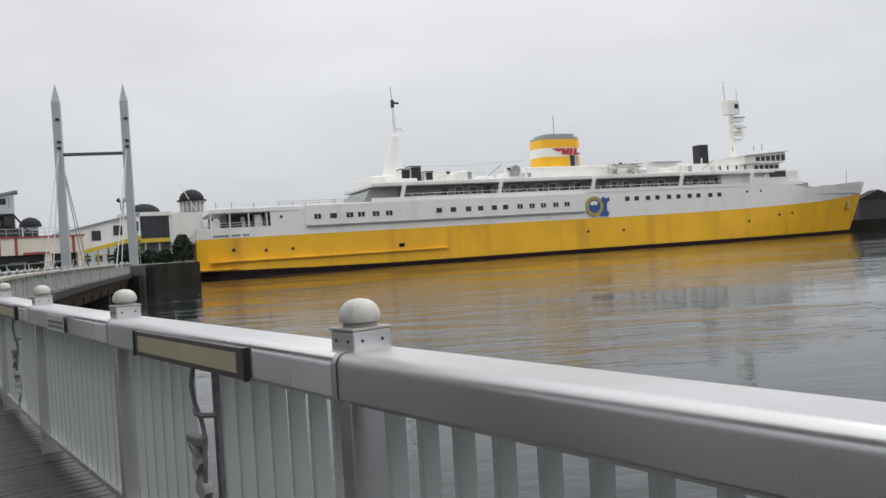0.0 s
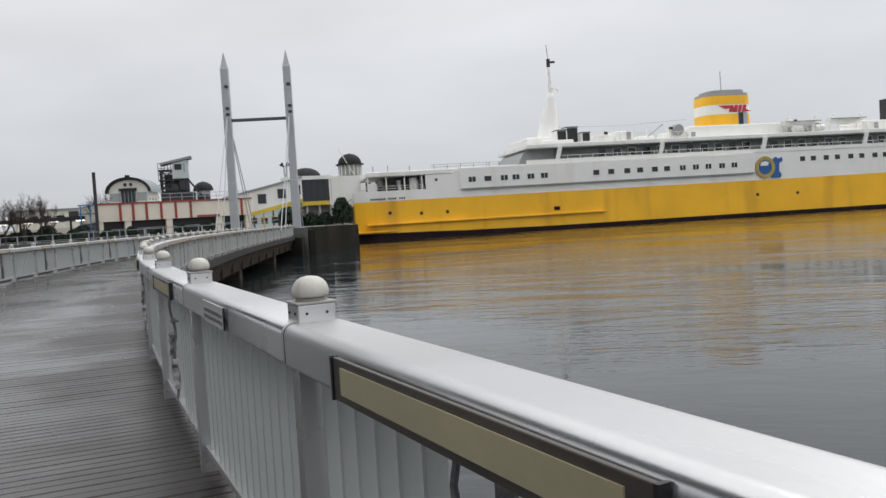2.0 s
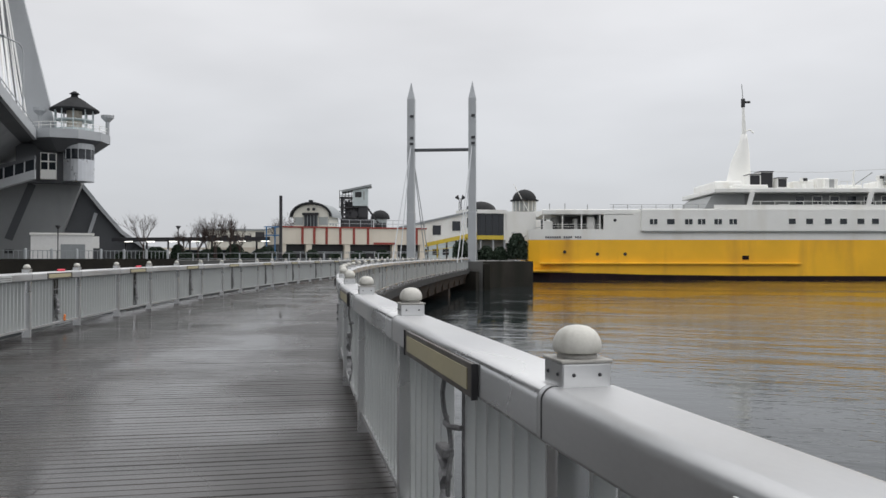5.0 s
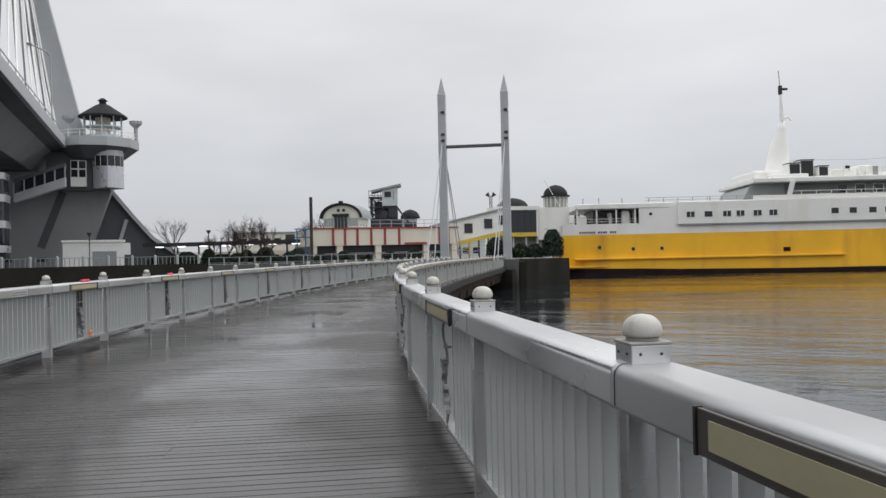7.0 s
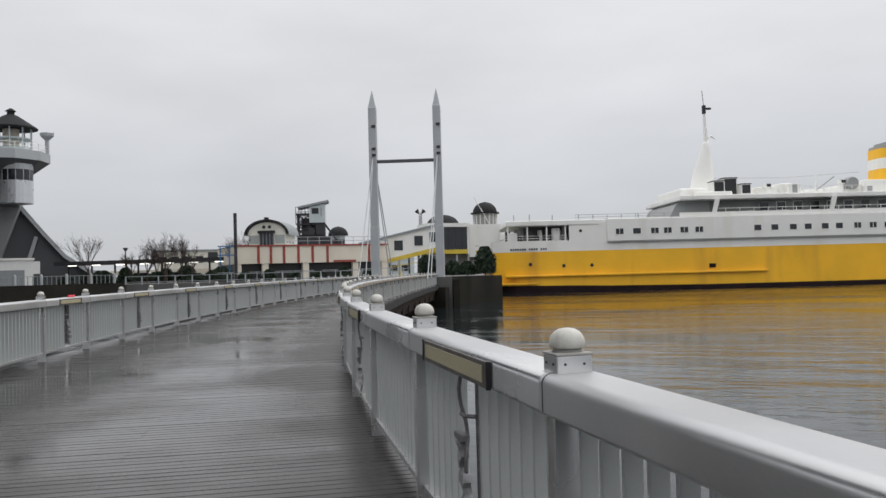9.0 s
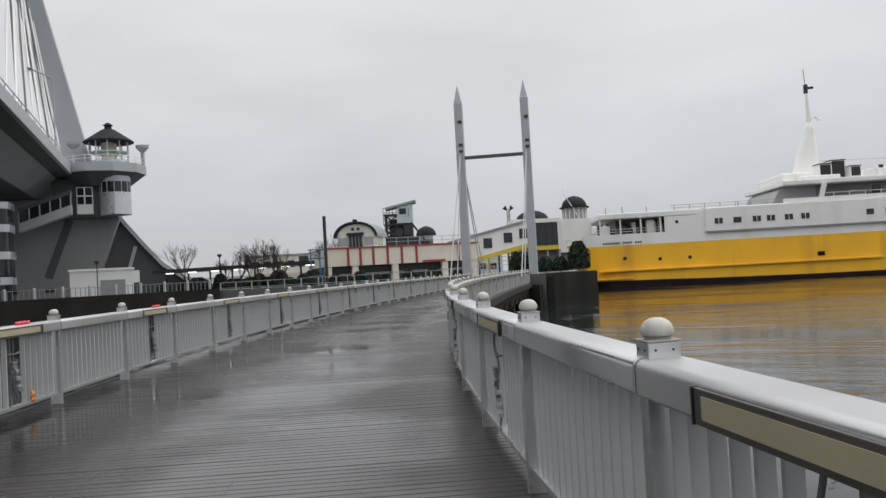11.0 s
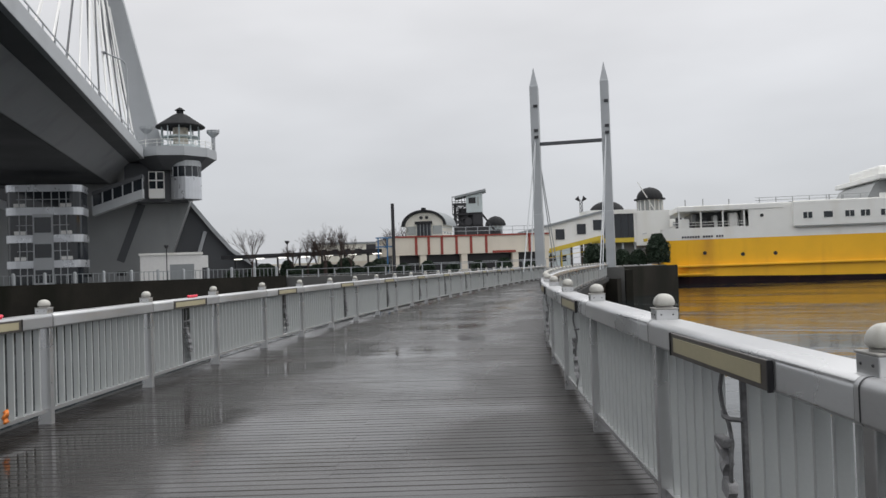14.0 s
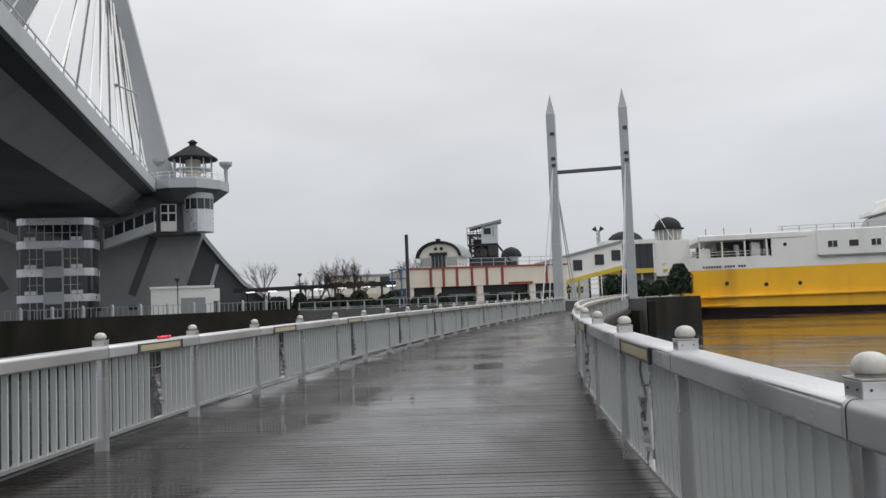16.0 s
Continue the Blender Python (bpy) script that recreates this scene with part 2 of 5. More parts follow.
M_LEAF = shade("shrub_leaf", (0.018, 0.035, 0.018), 0.7, 0.0, 0.5, 6, 30, piece=0.2)
M_BARK = shade("bare_bark", (0.055, 0.038, 0.033), 0.9, 0.0, 0.3, 4, 30)
M_LAMP = glow_material("canopy_light", (1.0, 0.97, 0.9), 2.5)
M_TYRE = shade("rubber", (0.02, 0.02, 0.02), 0.8)
M_CARW = shade("car_white", (0.72, 0.72, 0.72), 0.3, 0.0, 0.04, 1, 20, coat=0.5)
M_CARS = shade("car_silver", (0.38, 0.39, 0.41), 0.35, 0.3, 0.04, 1, 20, coat=0.5)
M_BLUEF = shade("blue_frame", (0.04, 0.16, 0.34), 0.5)


def wet_plank():
    """Dark moss-stained hardwood under a film of rain: puddled sheen on the trodden middle, drier along the right edge,
    less glossy towards the left.
    """
    m = shade("wet_hardwood", (0.026, 0.0225, 0.0205), 0.3, 0.0, 0.6, 1.4, 26, 0.14, 0.002, 0.0, (0.03, 0.032, 0.022), 0.4, piece=0.3)
    nt = m.node_tree
    N, L = nt.nodes, nt.links
    p = N["Principled BSDF"]
    geo = N.new("ShaderNodeNewGeometry")
    pud = N.new("ShaderNodeTexNoise")
    pud.inputs["Scale"].default_value, pud.inputs["Detail"].default_value = 0.5, 5
    L.new(geo.outputs["Position"], pud.inputs["Vector"])
    across = N.new("ShaderNodeAttribute")
    across.attribute_name = "across"
    edge = N.new("ShaderNodeMapRange")
    edge.interpolation_type = "SMOOTHSTEP"
    edge.inputs["From Min"].default_value, edge.inputs["From Max"].default_value = 0.9, 2.3
    L.new(across.outputs["Fac"], edge.inputs[0])
    wet = N.new("ShaderNodeMath")
    wet.operation = "MULTIPLY_ADD"
    wet.inputs[1].default_value = 0.22
    L.new(edge.outputs[0], wet.inputs[0])
    L.new(pud.outputs[0], wet.inputs[2])
    mr = N.new("ShaderNodeMapRange")
    mr.inputs["From Min"].default_value, mr.inputs["From Max"].default_value = 0.38, 0.72
    mr.inputs["To Min"].default_value, mr.inputs["To Max"].default_value = 0.07, 0.36
    L.new(wet.outputs[0], mr.inputs[0])
    for l in list(p.inputs["Roughness"].links):
        L.remove(l)
    L.new(mr.outputs[0], p.inputs["Roughness"])
    sp = N.new("ShaderNodeMapRange")
    sp.inputs["From Min"].default_value, sp.inputs["From Max"].default_value = 0.45, 0.75
    sp.inputs["To Min"].default_value, sp.inputs["To Max"].default_value = 0.66, 0.34
    L.new(wet.outputs[0], sp.inputs[0])
    # Specular level drops towards the left side of the walk.
    left = N.new("ShaderNodeMapRange")
    left.interpolation_type = "SMOOTHSTEP"
    left.inputs["From Min"].default_value, left.inputs["From Max"].default_value = -1.9, -0.5
    left.inputs["To Min"].default_value, left.inputs["To Max"].default_value = 0.45, 1.0
    L.new(across.outputs["Fac"], left.inputs[0])
    gloss = N.new("ShaderNodeMath")
    gloss.operation = "MULTIPLY"
    L.new(sp.outputs[0], gloss.inputs[0])
    L.new(left.outputs[0], gloss.inputs[1])
    L.new(gloss.outputs[0], p.inputs["Specular IOR Level"])
    p.inputs["Coat Weight"].default_value = 0.0
    return m


M_PLANK = wet_plank()
M_UNDER = shade("deck_bearer", (0.02, 0.02, 0.02), 0.8)


# mesh helpers
def mesh_of(bm, name, material, smooth=False):
    bmesh.ops.recalc_face_normals(bm, faces=bm.faces)
    me = bpy.data.meshes.new(name)
    bm.to_mesh(me)
    bm.free()
    for m in material if isinstance(material, (list, tuple)) else (material,):
        me.materials.append(m)
    if smooth:
        for p in me.polygons:
            p.use_smooth = True
    return me


def part(name, bm, material, parent=None, label="", smooth=False, m=None):
    ob = new(name, mesh_of(bm, name, material, smooth))
    if parent is not None:
        ob.parent = parent
    if m is not None:
        ob.matrix_basis = m
    if label:
        tagged(ob, label)
    return ob


def thing(name, m, label, category, group="", kind=""):
    ob = new(name)
    ob.empty_display_size = 0.3
    ob.matrix_basis = m
    return tagged(ob, label, category, group, kind)


def box(x0, x1, y0, y1, z0, z1, bm=None, bevel=0.0):
    own = bm if bm is not None else bmesh.new()
    r = bmesh.ops.create_cube(own, size=1.0)
    for v in r["verts"]:
        v.co = Vector((x0 + (v.co.x + 0.5) * (x1 - x0), y0 + (v.co.y + 0.5) * (y1 - y0), z0 + (v.co.z + 0.5) * (z1 - z0)))
    if bevel:
        es = {e for v in r["verts"] for e in v.link_edges}
        bmesh.ops.bevel(own, geom=list(es), offset=bevel, segments=2, affect="EDGES", profile=0.5)
    return own


def sweep(poly, a, b, axis="x", bm=None):
    """A prism: the outline poly (p, q) drawn out from a to b along the axis."""
    own = bm if bm is not None else bmesh.new()
    put = {"x": lambda p, q, r: (r, p, q), "y": lambda p, q, r: (p, r, q), "z": lambda p, q, r: (p, q, r)}[axis]
    va = [own.verts.new(put(p, q, a)) for p, q in poly]
    vb = [own.verts.new(put(p, q, b)) for p, q in poly]
    n = len(poly)
    for i in range(n):
        own.faces.new((va[i], va[(i + 1) % n], vb[(i + 1) % n], vb[i]))
    own.faces.new(va)
    own.faces.new(vb)
    return own


def lathe(profile, seg=24, bm=None, at=(0, 0)):
    """A turned body: (radius, height) from bottom to top."""
    own = bm if bm is not None else bmesh.new()
    rings = []
    for r, z in profile:
        rings.append([own.verts.new((at[0] + r * math.cos(2 * math.pi * i / seg), at[1] + r * math.sin(2 * math.pi * i / seg), z)) for i in range(seg)])
    for a, b in zip(rings, rings[1:]):
        for i in range(seg):
            own.faces.new((a[i], a[(i + 1) % seg], b[(i + 1) % seg], b[i]))
    own.faces.new(rings[0][::-1])
    own.faces.new(rings[-1])
    return own


def tube(points, radius, seg=6, bm=None, taper=None):
    own = bm if bm is not None else bmesh.new()
    pts = [Vector(p) for p in points]
    rings = []
    for i, p in enumerate(pts):
        d = (pts[min(i + 1, len(pts) - 1)] - pts[max(i - 1, 0)]).normalized()
        u = d.cross(Vector((0, 0, 1)) if abs(d.z) < 0.9 else Vector((1, 0, 0))).normalized()
        w = d.cross(u)
        r = radius if taper is None else radius + (taper - radius) * i / (len(pts) - 1)
        rings.append([own.verts.new(p + r * (math.cos(2 * math.pi * k / seg) * u + math.sin(2 * math.pi * k / seg) * w)) for k in range(seg)])
    for a, b in zip(rings, rings[1:]):
        for k in range(seg):
            own.faces.new((a[k], a[(k + 1) % seg], b[(k + 1) % seg], b[k]))
    own.faces.new(rings[0][::-1])
    own.faces.new(rings[-1])
    return own


def beam(p0, p1, w, h, bm=None):
    """A square bar between two points."""
    own = bm if bm is not None else bmesh.new()
    a, b = Vector(p0), Vector(p1)
    d = (b - a).normalized()
    side = d.cross(Vector((0, 0, 1)) if abs(d.z) < 0.95 else Vector((1, 0, 0))).normalized()
    up = side.cross(d)
    vs = [[own.verts.new(p + i * side * w / 2 + j * up * h / 2) for i, j in ((-1, -1), (1, -1), (1, 1), (-1, 1))] for p in (a, b)]
    for k in range(4):
        own.faces.new((vs[0][k], vs[0][(k + 1) % 4], vs[1][(k + 1) % 4], vs[1][k]))
    own.faces.new(vs[0][::-1])
    own.faces.new(vs[1])
    return own


def structure(ob, label, category=""):
    return tagged(ob, label, category, kind="structure")


# the curved footbridge: an arc of 115 m radius that straightens towards the pylons
S0, S1, STEP = -40.0, 84.0, 0.25
ORIGIN, HEAD0, BEND, EASE_AT, EASE = (-10.128, 11.9405), 0.56481, 1 / 114.81, 14.0, 20.0


def heading(s):
    if s < EASE_AT:
        return HEAD0 - s * BEND
    return HEAD0 - EASE_AT * BEND - EASE * BEND * (1 - math.exp(-(s - EASE_AT) / EASE))


LINE = {}
for way in (1, -1):
    x, y, k = ORIGIN[0], ORIGIN[1], 0
    LINE[0] = (x, y)
    while S0 <= way * k * STEP <= S1:
        h = heading(way * (k + 0.5) * STEP)
        x, y, k = x - way * math.sin(h) * STEP, y + way * math.cos(h) * STEP, k + 1
        LINE[way * k] = (x, y)


def rise(s):
    return 0.0024 * s


def on_deck(s, o, z=0.0):
    """The point s metres along the centre line, o metres to its right, z above the boards."""
    k = s / STEP
    i = math.floor(k)
    (xa, ya), (xb, yb) = LINE[i], LINE[i + 1]
    f = k - i
    h = heading(s)
    return Vector((xa + (xb - xa) * f + o * math.cos(h), ya + (yb - ya) * f + o * math.sin(h), rise(s) + z))


def deck_pose(s, o, z=0.0):
    """x along the walk, y to its left."""
    return Matrix.Translation(on_deck(s, o, z)) @ pose(0, 0, 0, 0, 0, 90 + math.degrees(heading(s)))


def strip(name, profile, sa, sb, material, step=1.0):
    """A long body of one section (o, z) that follows the walk."""
    bm = bmesh.new()
    n = int((sb - sa) / step)
    rings = [[bm.verts.new(on_deck(sa + (sb - sa) * i / n, o, z)) for o, z in profile] for i in range(n + 1)]
    for a, b in zip(rings, rings[1:]):
        for k in range(len(profile)):
            bm.faces.new((a[k], a[(k + 1) % len(profile)], b[(k + 1) % len(profile)], b[k]))
    bm.faces.new(rings[0])
    bm.faces.new(rings[-1][::-1])
    return part(name, bm, material)


# water, land and quays
WATER = -1.89
LAND = 1.0
bm = bmesh.new()
bmesh.ops.create_grid(bm, x_segments=8, y_segments=8, size=2500)
structure(part("water", bm, M_WATER, m=pose(0, 0, WATER)), "dark grey rippled harbour water reflecting the overcast sky", "water")

SHORE = [(-100, 20), (-84.6, 55), (-73.6, 85), (-62, 88.5), (-41.8, 83.9), (-31.6, 81.6), (-34.9, 88.2), (-32.0, 96.4), (-47, 121), (-110, 330), (-400, 1200), (-2200, 1500), (-2200, -600), (-300, -300)]
bm = sweep(SHORE, -6.0, LAND, "z")
structure(part("ground", bm, [M_GROUND]), "wet grey paved waterfront ground", "ground")


def wall_along(name, a, b, z0, z1, thick, material, label, cap=0.0):
    """A wall from a to b, with its thickness to the left of that way."""
    a, b = Vector((*a, 0)), Vector((*b, 0))
    d = b - a
    m = Matrix.Translation(a) @ pose(0, 0, 0, 0, 0, math.degrees(math.atan2(d.y, d.x)))
    bm = box(0, d.length, 0, thick, z0, z1)
    if cap:
        box(-0.02, d.length + 0.02, -0.08, thick + 0.05, z1 + 0.002, z1 + cap, bm)
    return structure(part(name, bm, material, m=m), label, "wall")


wall_along("wall_quay_west", (-100.2, 20), (-84.9, 55), -6, LAND - 0.05, -0.8, M_QUAY, "dark wet stained concrete quay wall", 0.25)
wall_along("wall_quay_middle", (-84.85, 55.1), (-73.5, 85.2), -6, LAND - 0.05, -0.8, M_QUAY, "dark wet stained concrete quay wall", 0.25)
wall_along("wall_quay_head", (-34.7, 88.0), (-31.75, 96.6), -6, LAND - 0.25, -0.9, M_QUAY, "dark concrete quay block beside the ship's stern", 0.2)
wall_along("wall_quay_side", (-42, 83.7), (-31.8, 81.2), -6, 0.02, -0.6, M_QUAY, "dark concrete abutment wall under the footbridge end")
wall_along("wall_quay_end", (-31.6, 81.9), (-34.7, 88.3), -6, LAND - 0.25, -0.6, M_QUAY, "dark concrete quay block wall")

# footbridge deck
SA, SB = -36.0, 77.5
deck = thing("footbridge_deck", Matrix.Identity(4), "wet dark hardwood boardwalk deck of the curved footbridge", "deck", kind="structure")
edge = strip("deck_bearer", [(-2.98, -0.30), (2.98, -0.30), (2.98, -0.062), (-2.98, -0.062)], SA, SB, M_UNDER)
edge.parent = deck
for o in (-3.06, 2.98):
    e = strip("deck_edge", [(o, -0.34), (o + 0.08, -0.34), (o + 0.08, -0.004), (o, -0.004)], SA, SB, M_UNDER)
    e.parent = deck
g = strip("girder", [(-2.5, -1.35), (2.5, -1.35), (2.9, -0.31), (-2.9, -0.31)], SA, SB, M_GIRDER)
g.parent = deck
for i in range(26):
    s = -34 + i * 4.4
    for o in (-2.78, 2.72):
        r = part("girder_rib", box(-0.06, 0.06, 0, 0.14, -1.3, -0.36), M_GIRDER, deck)
        r.matrix_basis = deck_pose(s, o + 0.05, 0)
for s in (-17, 3, 23, 43, 62.5):
    p = part("bridge_pier", box(-0.6, 0.6, -2.3, 2.3, -5, -1.352, bevel=0.08), M_GIRDER, deck)
    p.matrix_basis = deck_pose(s, 0, 0)


# railings: posts with ball caps, slats, a broad rounded handrail
RAIL_LOW, RAIL_TOP = 0.998, 1.138
RAIL_OUT = {1: 2.790, -1: 2.756}


def rail_profile(grow=0.0):
    """y across; z from the rail's foot at 0: flat sides, rounded shoulders, a broad flat top."""
    h, w, r = RAIL_TOP - RAIL_LOW, 0.108, 0.036
    right = [(w - 0.012, 0.0), (w, 0.012), (w, 0.016), (w, h - r - 0.004)] + [(w - r + r * math.cos(radians(a)), h - r + r * math.sin(radians(a))) for a in range(0, 91, 10)] + [(w - r - 0.004, h)]
    right = [(p + grow, q + grow) for p, q in right]
    return right + [(-p, q) for p, q in right[::-1]]


def handrail_mesh():
    """Unit length along x."""
    prof = rail_profile()
    me = mesh_of(sweep(prof, 0.0, 1.0, "x"), "handrail", M_RAIL)
    for p in me.polygons:
        n = p.normal
        p.use_smooth = abs(n.x) < 0.1 and n.z > -0.02
    return me


def cap_meshes():
    """Post, base block, neck plate and ball of one cap, and one bolt head."""
    t = RAIL_TOP
    post = box(-0.036, 0.036, -0.07, 0.07, -0.03, RAIL_LOW + 0.01, bevel=0.005)
    block = box(-0.064, 0.064, -0.064, 0.064, t - 0.012, t + 0.058, bevel=0.004)
    plate = box(-0.068, 0.068, -0.068, 0.068, t + 0.0585, t + 0.067, bevel=0.003)
    lathe([(0.051, t + 0.0675), (0.051, t + 0.074), (0.047, t + 0.078)], 24, plate)
    ball = lathe([(0.046, t + 0.0785), (0.057, t + 0.0805), (0.0608, t + 0.087), (0.062, t + 0.097), (0.060, t + 0.110), (0.053, t + 0.125), (0.043, t + 0.136), (0.028, t + 0.1445), (0.010, t + 0.148)], 28)
    bolt = bmesh.new()
    bmesh.ops.create_icosphere(bolt, subdivisions=1, radius=0.0055)
    return (mesh_of(post, "post", M_RAIL), mesh_of(block, "cap_block", M_RAIL), mesh_of(plate, "cap_plate", M_PLATE, False), mesh_of(ball, "ball_cap", M_BALL, True), mesh_of(bolt, "bolt", M_DARK))


ME_RAIL = handrail_mesh()
ME_POST, ME_BLOCK, ME_NECK, ME_BALL, ME_BOLT = cap_meshes()
SLAT_H = 0.845
ME_SLAT = mesh_of(box(-0.011, 0.011, -0.030, 0.030, 0.0, SLAT_H, bevel=0.003), "slat", M_SLAT)
ME_FOOT = mesh_of(box(0, 1, -0.042, 0.042, 0.0, 0.035), "bottom_rail", M_RAIL)
ME_GAP = mesh_of(sweep(rail_profile(0.0007), -0.004, 0.004, "x"), "joint_gap", M_BLACK)


def railing(side, first, pitch, n, near, light_at, slats=15):
    """One railing: side +1 right, -1 left; posts at first + k * pitch; near: bays whose slats stand singly."""
    o = side * RAIL_OUT[side]
    top = thing("bridge_railing", Matrix.Translation(on_deck(first, o)), "light grey painted metal railing with ball-capped posts", "railing", "footbridge railings")
    far_v, far_f = [], []
    back = top.matrix_basis.inverted()

    def child(name, me, m, parent=top):
        ob = new(name, me)
        ob.parent = parent
        ob.matrix_basis = m
        return ob

    for k in range(n):
        s = first + k * pitch
        m = back @ deck_pose(s, o)
        post = child("post", ME_POST, m)
        for nm, me in (("cap_block", ME_BLOCK), ("cap_plate", ME_NECK), ("ball_cap", ME_BALL)):
            child(nm, me, Matrix.Identity(4), post)
        if k in near:
            for bx, by in ((-0.0645, -0.034), (-0.0645, 0.034), (-0.034, side * 0.0645), (0.034, side * 0.0645), (-0.034, -side * 0.0645), (0.034, -side * 0.0645)):
                child("bolt", ME_BOLT, Matrix.Translation((bx, by, RAIL_TOP + 0.030)), post)
        if k == n - 1:
            break
        a, b = on_deck(s, o), on_deck(s + pitch, o)
        d = b - a
        turn = Matrix.Translation(a) @ d.to_track_quat("X", "Z").to_matrix().to_4x4()
        child("handrail", ME_RAIL, back @ turn @ Matrix.Translation((0, 0, RAIL_LOW)) @ Matrix.Diagonal((d.length, 1, 1, 1)))
        child("joint_gap", ME_GAP, back @ turn @ Matrix.Translation((d.length - 0.03, 0, RAIL_LOW)))
        child("bottom_rail", ME_FOOT, back @ turn @ Matrix.Translation((0.036, 0, 0.128)) @ Matrix.Diagonal((d.length - 0.072, 1, 1, 1)))
        gap = k in light_at
        for j in range(slats):
            x = d.length * (j + 1) / (slats + 1)
            if gap and j in (7, 8):
                continue
            mm = turn @ Matrix.Translation((x, 0, 0.150))
            if k in near:
                child("slat", ME_SLAT, back @ mm)
            else:
                base = len(far_v)
                for z in (0.0, SLAT_H):
                    for cx, cy in ((-0.011, -0.03), (0.011, -0.03), (0.011, 0.03), (-0.011, 0.03)):
                        far_v.append(tuple(back @ mm @ Vector((cx, cy, z))))
                far_f += [tuple(base + i for i in q) for q in ((0, 1, 5, 4), (1, 2, 6, 5), (2, 3, 7, 6), (3, 0, 4, 7))]
    me = bpy.data.meshes.new("far_slats")
    me.from_pydata(far_v, [], far_f)
    me.materials.append(M_SLAT)
    ob = new("far_slats", me)
    ob.parent = top
    tagged(ob, kind="stuff")
    return top


RIGHT0, RPITCH = -12 * 2.482 - 0.0094, 2.482
LEFT0, LPITCH = 11.028 - 15 * 2.482, 2.482
R_LIGHT = [k for k in range(43) if k % 2 == 1]
L_LIGHT = [k for k in range(42) if k % 2 == 1]
right_rail = railing(1, RIGHT0, RPITCH, 43, range(6, 26), R_LIGHT)
left_rail = railing(-1, LEFT0, LPITCH, 42, range(8, 28), L_LIGHT)


LBOX = 1.24


def light_box(m):
    """A long shallow sign lamp on the handrail's face, with its conduit and loose cable below. x along, y to the walker."""
    t = thing("railing_light_box", m, "bronze-framed lamp box with tan panel and loose cable below", "sign light", "railing light boxes")
    part("frame", box(0.0, LBOX, 0.0, 0.012, -0.006, 0.106, bevel=0.003), M_BRONZE, t)
    part("panel", box(0.06, LBOX - 0.06, 0.0125, 0.016, 0.016, 0.086), M_TAN, t, "plain tan panel")
    for x in (-0.011, LBOX + 0.001):
        part("end_plate", box(x, x + 0.010, -0.004, 0.017, -0.008, 0.108), M_BLACK, t)
    c = LBOX / 2
    part("conduit", box(c - 0.018, c + 0.018, -0.15, -0.11, -0.845, -0.012, bevel=0.006), M_CABLE, t)
    part("bracket", tube([(c - 0.14, -0.07, -0.20), (c - 0.05, -0.045, -0.21), (c + 0.05, -0.05, -0.215), (c + 0.14, -0.08, -0.21)], 0.011, 6), M_CABLE, t)
    rnd = random.Random(7)
    pts = []
    for i in range(22):
        f = i / 21
        pts.append((c + 0.06 - 0.13 * f + 0.02 * math.sin(9 * f) + rnd.uniform(-0.006, 0.006), -0.055 + 0.012 * math.sin(14 * f), -0.02 - 0.78 * f))
    part("cable", tube(pts, 0.010, 6), M_CABLE, t, "weathered dark cable")
    bm = bmesh.new()
    vs = []
    for i in range(13):
        f = i / 12
        x0, z0 = c + 0.055 - 0.13 * f + 0.012 * math.sin(i * 2.0), -0.34 - 0.34 * f
        w = 0.042 + 0.014 * math.sin(i * 1.3)
        vs.append([bm.verts.new((x0 + w * sx, -0.040 + 0.02 * sy + 0.006 * math.cos(i * 1.9), z0 + 0.01 * sx)) for sx, sy in ((-1, -1), (1, -0.6), (1, 0.6), (-1, 1))])
    for a, b in zip(vs, vs[1:]):
        for k in range(4):
            bm.faces.new((a[k], a[(k + 1) % 4], b[(k + 1) % 4], b[k]))
    bm.faces.new(vs[0])
    bm.faces.new(vs[-1])
    part("wrapping", bm, M_TAPE, t, "grey tape wrapped round the cable")
    part("clamp", box(c - 0.01, c + 0.12, -0.075, -0.025, -0.345, -0.305, bevel=0.008), M_CABLE, t)
    return t


proto = None
for side, first, pitch, ks in ((1, RIGHT0, RPITCH, R_LIGHT), (-1, LEFT0, LPITCH, L_LIGHT)):
    for k in ks:
        s = first + (k + 1) * pitch
        if s > 68 or s < -20:
            continue
        o = side * (RAIL_OUT[side] - 0.109)
        if side > 0:
            m = deck_pose(s - 0.645 - LBOX, o, RAIL_LOW + 0.010)
        else:
            m = deck_pose(s - 0.62, o, RAIL_LOW + 0.010) @ pose(0, 0, 0, 0, 0, 180)
        proto = light_box(m) if proto is None else copy_thing(proto, m)
        if side < 0 and k in (13, 15):
            bm = bmesh.new()
            tube([(0.22 + 0.03 * i, -0.06 + 0.016 * math.sin(2.3 * i), 0.148 + 0.007 * math.cos(1.7 * i)) for i in range(12)], 0.02, 7, bm)
            tagged(part("red_tape", bm, M_RED, m=m, smooth=True), "crumpled red tape lying on the handrail", "tape")


bm = bmesh.new()
for i in range(3):
    tube([(0.02 * i - 0.02 + 0.012 * math.sin(2.1 * k + i), 0.05 + 0.012 * math.cos(1.7 * k), 0.165 + 0.022 * k) for k in range(6)], 0.017, 6, bm)
tagged(part("orange_tape", bm, M_ORANGE, m=deck_pose(LEFT0 + 14 * LPITCH - 0.8, -RAIL_OUT[-1]) @ pose(0, 0, 0, 0, 0, 180), smooth=True), "crumpled orange tape tied low on the railing", "tape")


